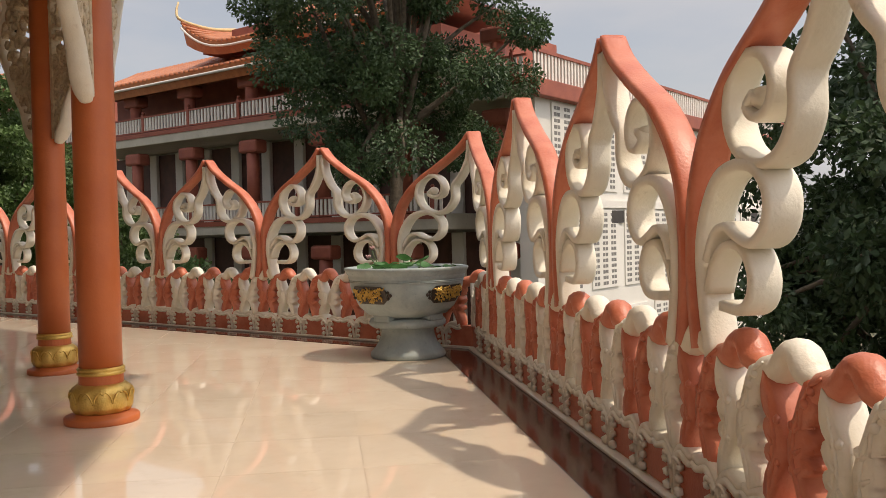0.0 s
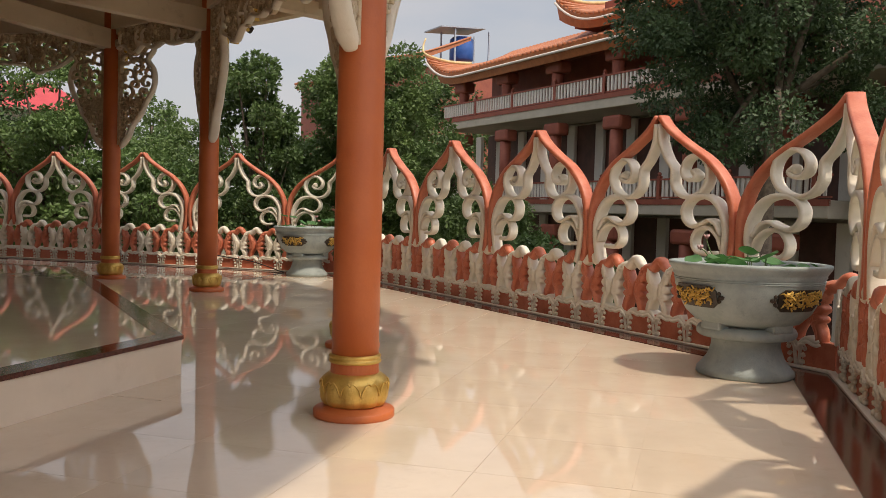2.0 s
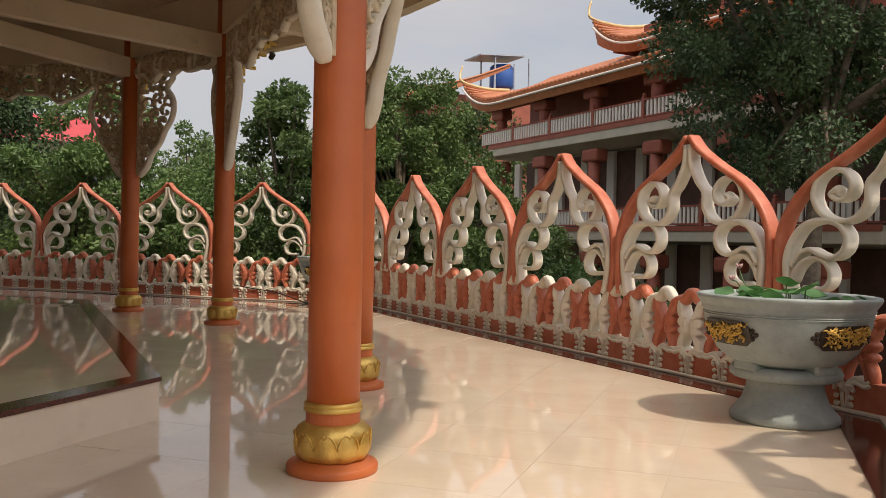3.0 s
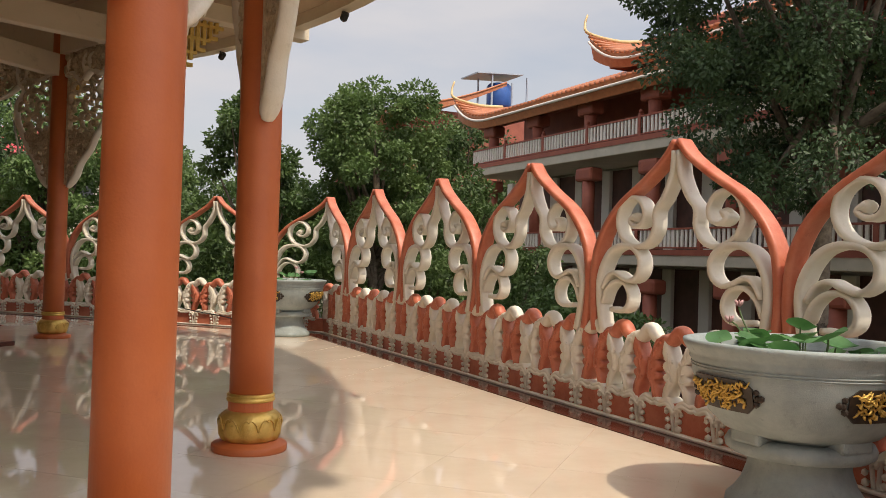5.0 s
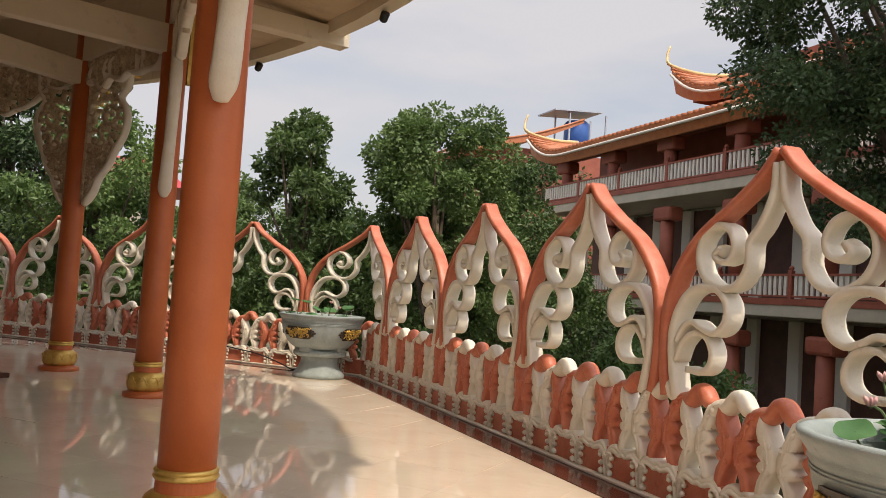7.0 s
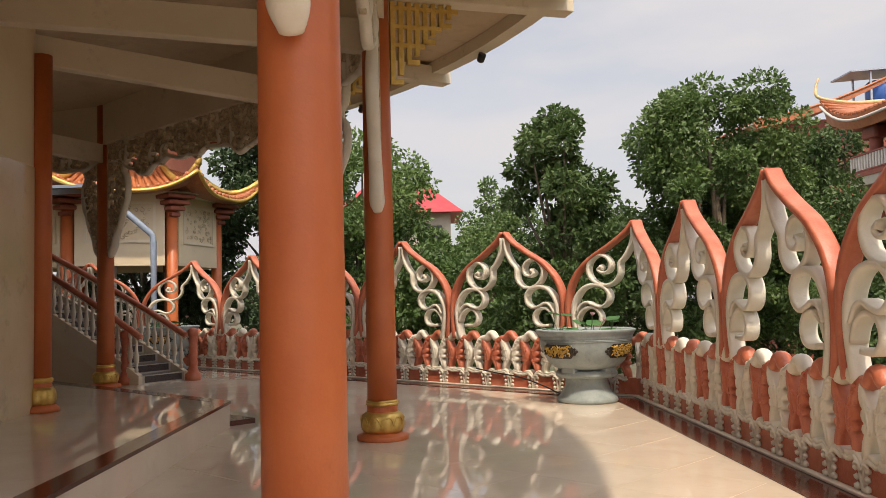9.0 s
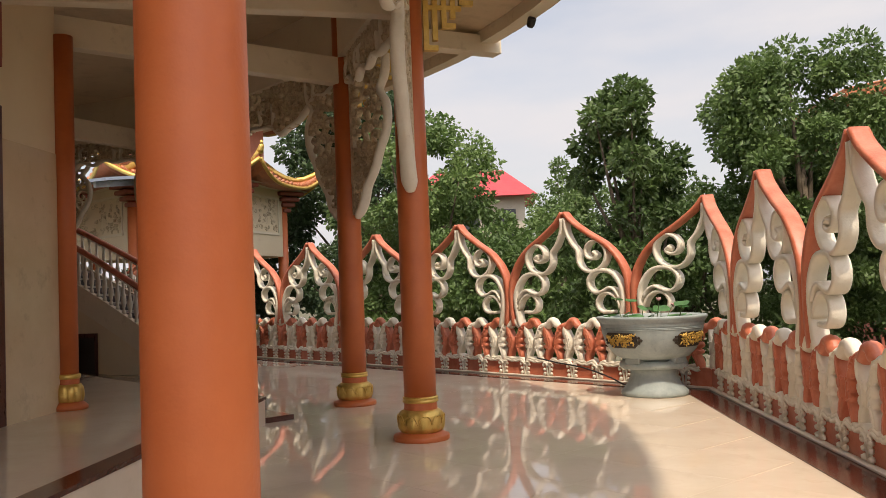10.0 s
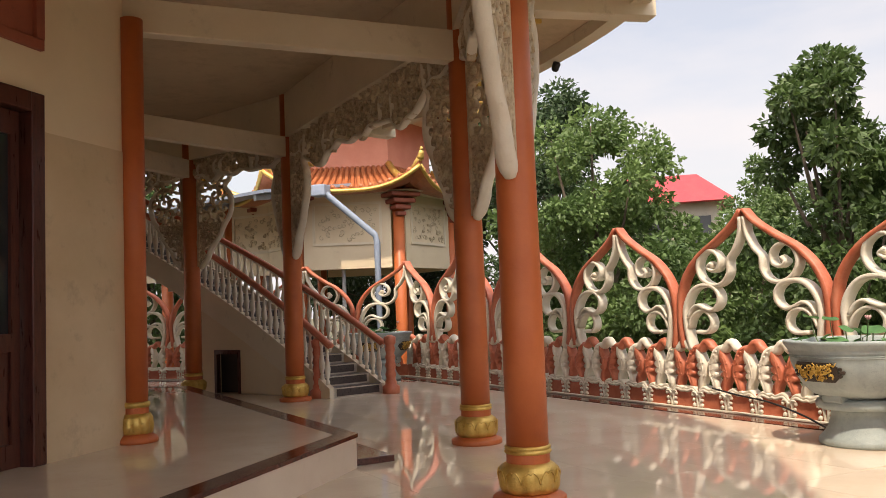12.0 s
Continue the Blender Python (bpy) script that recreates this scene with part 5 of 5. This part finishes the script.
def water_tank():
    w = thing("water_tank", Matrix.Translation((29.0, 58.1, 0)), "blue plastic water tank under a small sheet roof on a roof", "tank")
    part("tank", lathe(bmesh.new(), [(0.9, 13.9), (1.0, 14.0), (1.0, 15.6), (0.8, 15.8), (0.3, 15.9)], 24), BLUE, w, smooth=True)
    part("sheet_roof", box(bmesh.new(), -1.6, -1.5, 16.3, 2.5, 1.5, 16.4, pose(0, 0, 0, 0, -4, 0)), STEEL, w)
    for x in (-1.3, 1.9):
        for y in (-1.2, 1.2):
            part("post", box(bmesh.new(), x - 0.06, y - 0.06, 12.6, x + 0.06, y + 0.06, 16.35), STEEL, w)
    return w


water_tank()
h = thing("far_hall", Matrix(), "far temple hall with an orange tile roof", "building")
part("wall", box(bmesh.new(), 18.0, 50.0, -3.6, 34.0, 66.0, 11.6), T_RED, h)
tile_roof(h, 16.0, 24.0, 11.2, 13.6, 48.0, 62.0, up0=False, up1=False)

house = thing("far_house", Matrix.Translation((-1.9, 0, -1.1)), "pale house with a red sheet roof beyond the trees", "house")
part("wall", box(bmesh.new(), -5.6, 48.0, -3.6, 0.6, 54.0, 7.4), T_SLAB, house, "weathered beige wall")
for k in range(3):
    part("window", box(bmesh.new(), -5.0 + 2.0 * k, 47.9, 5.2, -3.9 + 2.0 * k, 47.995, 6.7), GLASS, house)
b = bmesh.new()
v = [b.verts.new(p) for p in ((-6.2, 47.2, 7.4), (1.3, 47.2, 7.4), (1.3, 54.8, 7.4), (-6.2, 54.8, 7.4), (-4.4, 50.5, 9.2), (-0.5, 50.5, 9.2))]
for q in ((0, 1, 5, 4), (1, 2, 5), (2, 3, 4, 5), (3, 0, 4), (3, 2, 1, 0)):
    b.faces.new([v[i] for i in q])
part("roof", b, RED_ROOF, house, "red sheet roof")


# ---- bell pavilion ----


def bell_pavilion():
    px, py, turn, r = -12.23, 26.77, -43.0, 2.8
    t = thing("bell_pavilion", Matrix.Translation((px, py, 0)) @ pose(0, 0, 0, 0, 0, turn), "six sided bell pavilion with cream carved panels and orange tile roofs", "pavilion")
    P = lambda rr, k, z: Vector((rr * math.cos(radians(60 * k)), rr * math.sin(radians(60 * k)), z))
    for k in range(6):
        part("column", lathe(bmesh.new(), [(0.16, -3.6), (0.16, 4.8)], 20), ORANGE, t, "", True, Matrix.Translation(P(r, k, 0)))
        a, c = P(r, k, 0), P(r, k + 1, 0)
        d = c - a
        m = Matrix.Translation(a) @ pose(0, 0, 0, 0, 0, math.degrees(math.atan2(d.y, d.x)))
        wl_ = part("wall", box(bmesh.new(), 0.2, -0.1, 2.6, d.length - 0.2, 0.1, 4.75), WALL, t, "cream wall panel", at=m)
        fr = bmesh.new()
        for x0, z0, x1, z1 in ((0.45, 3.25, d.length - 0.45, 3.32), (0.45, 4.35, d.length - 0.45, 4.42), (0.45, 3.32, 0.52, 4.35), (d.length - 0.52, 3.32, d.length - 0.45, 4.35)):
            box(fr, x0, -0.14, z0, x1, 0.14, z1)
        part("panel_frame", fr, SOFFIT, wl_)
        fb = bmesh.new()
        scroll_field(fb, lambda u, z: True, 0.58, d.length - 0.58, 3.4, 4.28, 60, random.Random(90 + k), 0.24, 0.7)
        part("carving", fb, CARVED, wl_, "carved relief panel", True)["kind"] = "stuff"
        bk = bmesh.new()
        for s in range(4):
            box(bk, -0.14 - 0.1 * s, -0.14 - 0.1 * s, 4.0 + 0.17 * s, 0.14 + 0.1 * s, 0.14 + 0.1 * s, 4.12 + 0.17 * s, bevel=0.03)
        part("bracket", bk, T_RED, t, "stepped red bracket", at=Matrix.Translation(P(r + 0.1, k, 0)))
    for z, rr, h, seed in ((4.70, 4.05, 0.75, 0), (6.95, 3.8, 2.6, 1)):
        r_top = 2.3 if seed == 0 else 0.3
        for k in range(6):
            b = bmesh.new()
            rows = []
            n, m = 16, 6
            for j in range(n + 1):
                f = j / n
                lift = (abs(2 * f - 1) ** 3) * 0.6
                row = []
                for i in range(m + 1):
                    u = i / m
                    pe = P(rr, k, 0).lerp(P(rr, k + 1, 0), f)
                    pt = P(r_top, k, 0).lerp(P(r_top, k + 1, 0), f)
                    p = pe.lerp(pt, u) * (1 + 0.05 * lift * (1 - u))
                    p.z = z + h * u - 0.3 * math.sin(math.pi * u) + lift * (1 - u) ** 2
                    row.append(p)
                rows.append(row)
            top = [[b.verts.new(p) for p in q] for q in rows]
            low = [[b.verts.new(p - Vector((0, 0, 0.12))) for p in q] for q in rows]
            for j in range(n):
                for i in range(m):
                    b.faces.new((top[j][i], top[j + 1][i], top[j + 1][i + 1], top[j][i + 1]))
                    b.faces.new((low[j][i], low[j][i + 1], low[j + 1][i + 1], low[j + 1][i]))
                b.faces.new((top[j][0], low[j][0], low[j + 1][0], top[j + 1][0]))
            rf = part("roof", b, ROOF, t, "orange glazed tile roof")
            rl = bmesh.new()
            for j in range(n + 1):
                tube(rl, [p + Vector((0, 0, 0.02)) for p in rows[j]], 0.065, 6, 1)
            part("tile_roll", rl, ROOF, rf, "", True)["kind"] = "stuff"
            e = bmesh.new()
            tube(e, [rows[j][0] + Vector((0, 0, -0.09)) for j in range(n + 1)], 0.06, 6, 1)
            tube(e, [rows[0][i] + Vector((0, 0, 0.1)) for i in range(m + 1)], 0.1, 6, 1)
            p = rows[0][0]
            tube(e, [p + Vector((0, 0, 0.08)), p * 1.02 + Vector((0, 0, 0.16)), p * 1.015 + Vector((0, 0, 0.3))], (0.11, 0.03), 6, 3)
            part("gold_ridge", e, GOLD, rf, "gold painted ridge and edging", True)
        sf = bmesh.new()
        lathe(sf, [(rr * 0.9, z - 0.05), (2.2, z + 0.1)], 6)
        part("soffit", sf, SOFFIT, t)
    b = lathe(bmesh.new(), [(2.28, 5.1), (2.28, 7.2)], 6)
    up = part("upper_wall", b, material("pink_wall", 0.6, colours=((0.52, 0.20, 0.13), (0.58, 0.25, 0.17)), scale=2), t, "salmon painted upper wall")
    for k in range(6):
        a, c = P(2.30, k, 0), P(2.30, k + 1, 0)
        d = c - a
        m = Matrix.Translation(a) @ pose(0, 0, 0, 0, 0, math.degrees(math.atan2(d.y, d.x)))
        fb = bmesh.new()
        scroll_field(fb, lambda u, z: True, 0.55, d.length - 0.55, 5.75, 6.45, 26, random.Random(190 + k), 0.10, 0.7)
        part("carving", fb, CARVED, up, "carved relief panel", True)["kind"] = "stuff"
    return t


bell_pavilion()

# rain pipe beside the pavilion
pp = thing("rain_pipe", Matrix(), "grey blue rain pipe with a bent top", "pipe")
part("pipe", tube(bmesh.new(), [(-11.6, 23.0, 4.55), (-11.5, 23.05, 4.5), (-10.35, 23.5, 3.4), (-10.3, 23.5, 3.2), (-10.3, 23.5, -3.6)], 0.085, 10, 1), PIPE, pp, "", True)
part("funnel", box(bmesh.new(), -11.85, 22.85, 4.45, -11.45, 23.25, 4.75, bevel=0.03), PIPE, pp)


# sheet canopy behind the stair
cn = thing("sheet_canopy", Matrix(), "dark blue grey sheet canopy on steel posts", "canopy")
part("sheet", box(bmesh.new(), -10.5, -1.6, 4.7, 0.1, 1.6, 4.78, pose(-11.7, 23.6, 0, 8, 0, -22)), PIPE, cn)
for k in range(4):
    part("post", lathe(bmesh.new(), [(0.06, -3.6), (0.06, 4.7)], 10, pose(-11.7, 23.6, 0, 0, 0, -22) @ pose(-0.4 - 3.2 * k, 0.9, 0)), STEEL, cn)
    part("rafter", box(bmesh.new(), -0.45 - 3.2 * k, -1.5, 4.55, -0.35 - 3.2 * k, 1.5, 4.69, pose(-11.7, 23.6, 0, 8, 0, -22)), STEEL, cn)

# covered passage that joins the pavilion on its far side
pg = thing("covered_passage", Matrix.Translation((-13.2, 25.2, 0)) @ pose(0, 0, 0, 0, 0, 168), "cream walled passage with carved panels joining the pavilion", "passage")
w_ = part("wall", box(bmesh.new(), 0.25, -0.1, 2.6, 11.0, 0.1, 4.75), WALL, pg, "cream wall")
for k in range(4):
    fr = bmesh.new()
    x = 0.6 + 2.6 * k
    for x0, z0, x1, z1 in ((x, 3.25, x + 2.0, 3.32), (x, 4.35, x + 2.0, 4.42), (x, 3.32, x + 0.07, 4.35), (x + 1.93, 3.32, x + 2.0, 4.35)):
        box(fr, x0, -0.14, z0, x1, 0.14, z1)
    part("panel_frame", fr, SOFFIT, w_)
    fb = bmesh.new()
    scroll_field(fb, lambda u, z: True, x + 0.15, x + 1.85, 3.4, 4.28, 60, random.Random(290 + k), 0.24, 0.7)
    part("carving", fb, CARVED, w_, "carved relief panel", True)["kind"] = "stuff"
for k in range(5):
    part("column", lathe(bmesh.new(), [(0.18, -3.6), (0.18, 4.8)], 18, pose(0.1 + 2.7 * k, 0, 0)), ORANGE, pg, "", True)

# ---- floor tiles ----
tile_bm = bmesh.new()
TS = 0.8
box(tile_bm, -TS / 2 + 0.0015, -TS / 2 + 0.0015, -0.0035, TS / 2 - 0.0015, TS / 2 - 0.0015, 0.0)
first_tile = None
floor_ob = bpy.data.objects["floor"]
spots = []
for i in range(-60, 60):
    for j in range(-60, 60):
        c = Matrix.Rotation(radians(45), 4, "Z") @ Vector((i * TS, j * TS, 0)) + Vector((-5.04, -0.05, 0))
        ok = True
        for k in range(8):
            n = Vector((math.cos(radians(45 * k)), math.sin(radians(45 * k)), 0))
            if (c - Vector((CX, CY + TERRACE_DY, 0))).dot(n) + 0.57 * max(abs(n.x), abs(n.y)) * 1.0 > R_FENCE * math.cos(radians(22.5)) - 0.5:
                ok = False
        d = c - Vector((CX, CY, 0))
        if ok and d.length > 9.4 and d.x > 0 and -52 < math.degrees(math.atan2(d.y, d.x)) < 62:
            spots.append(c)
spots.sort(key=lambda c: (c - Vector((-4.0, 2.5, 0))).length)
for c in spots[:300]:
    m = Matrix.Translation(c) @ pose(0, 0, 0, 0, 0, 45)
    if first_tile is None:
        first_tile = part("tile", tile_bm, TILE, floor_ob, at=m)
    else:
        again(first_tile, m)
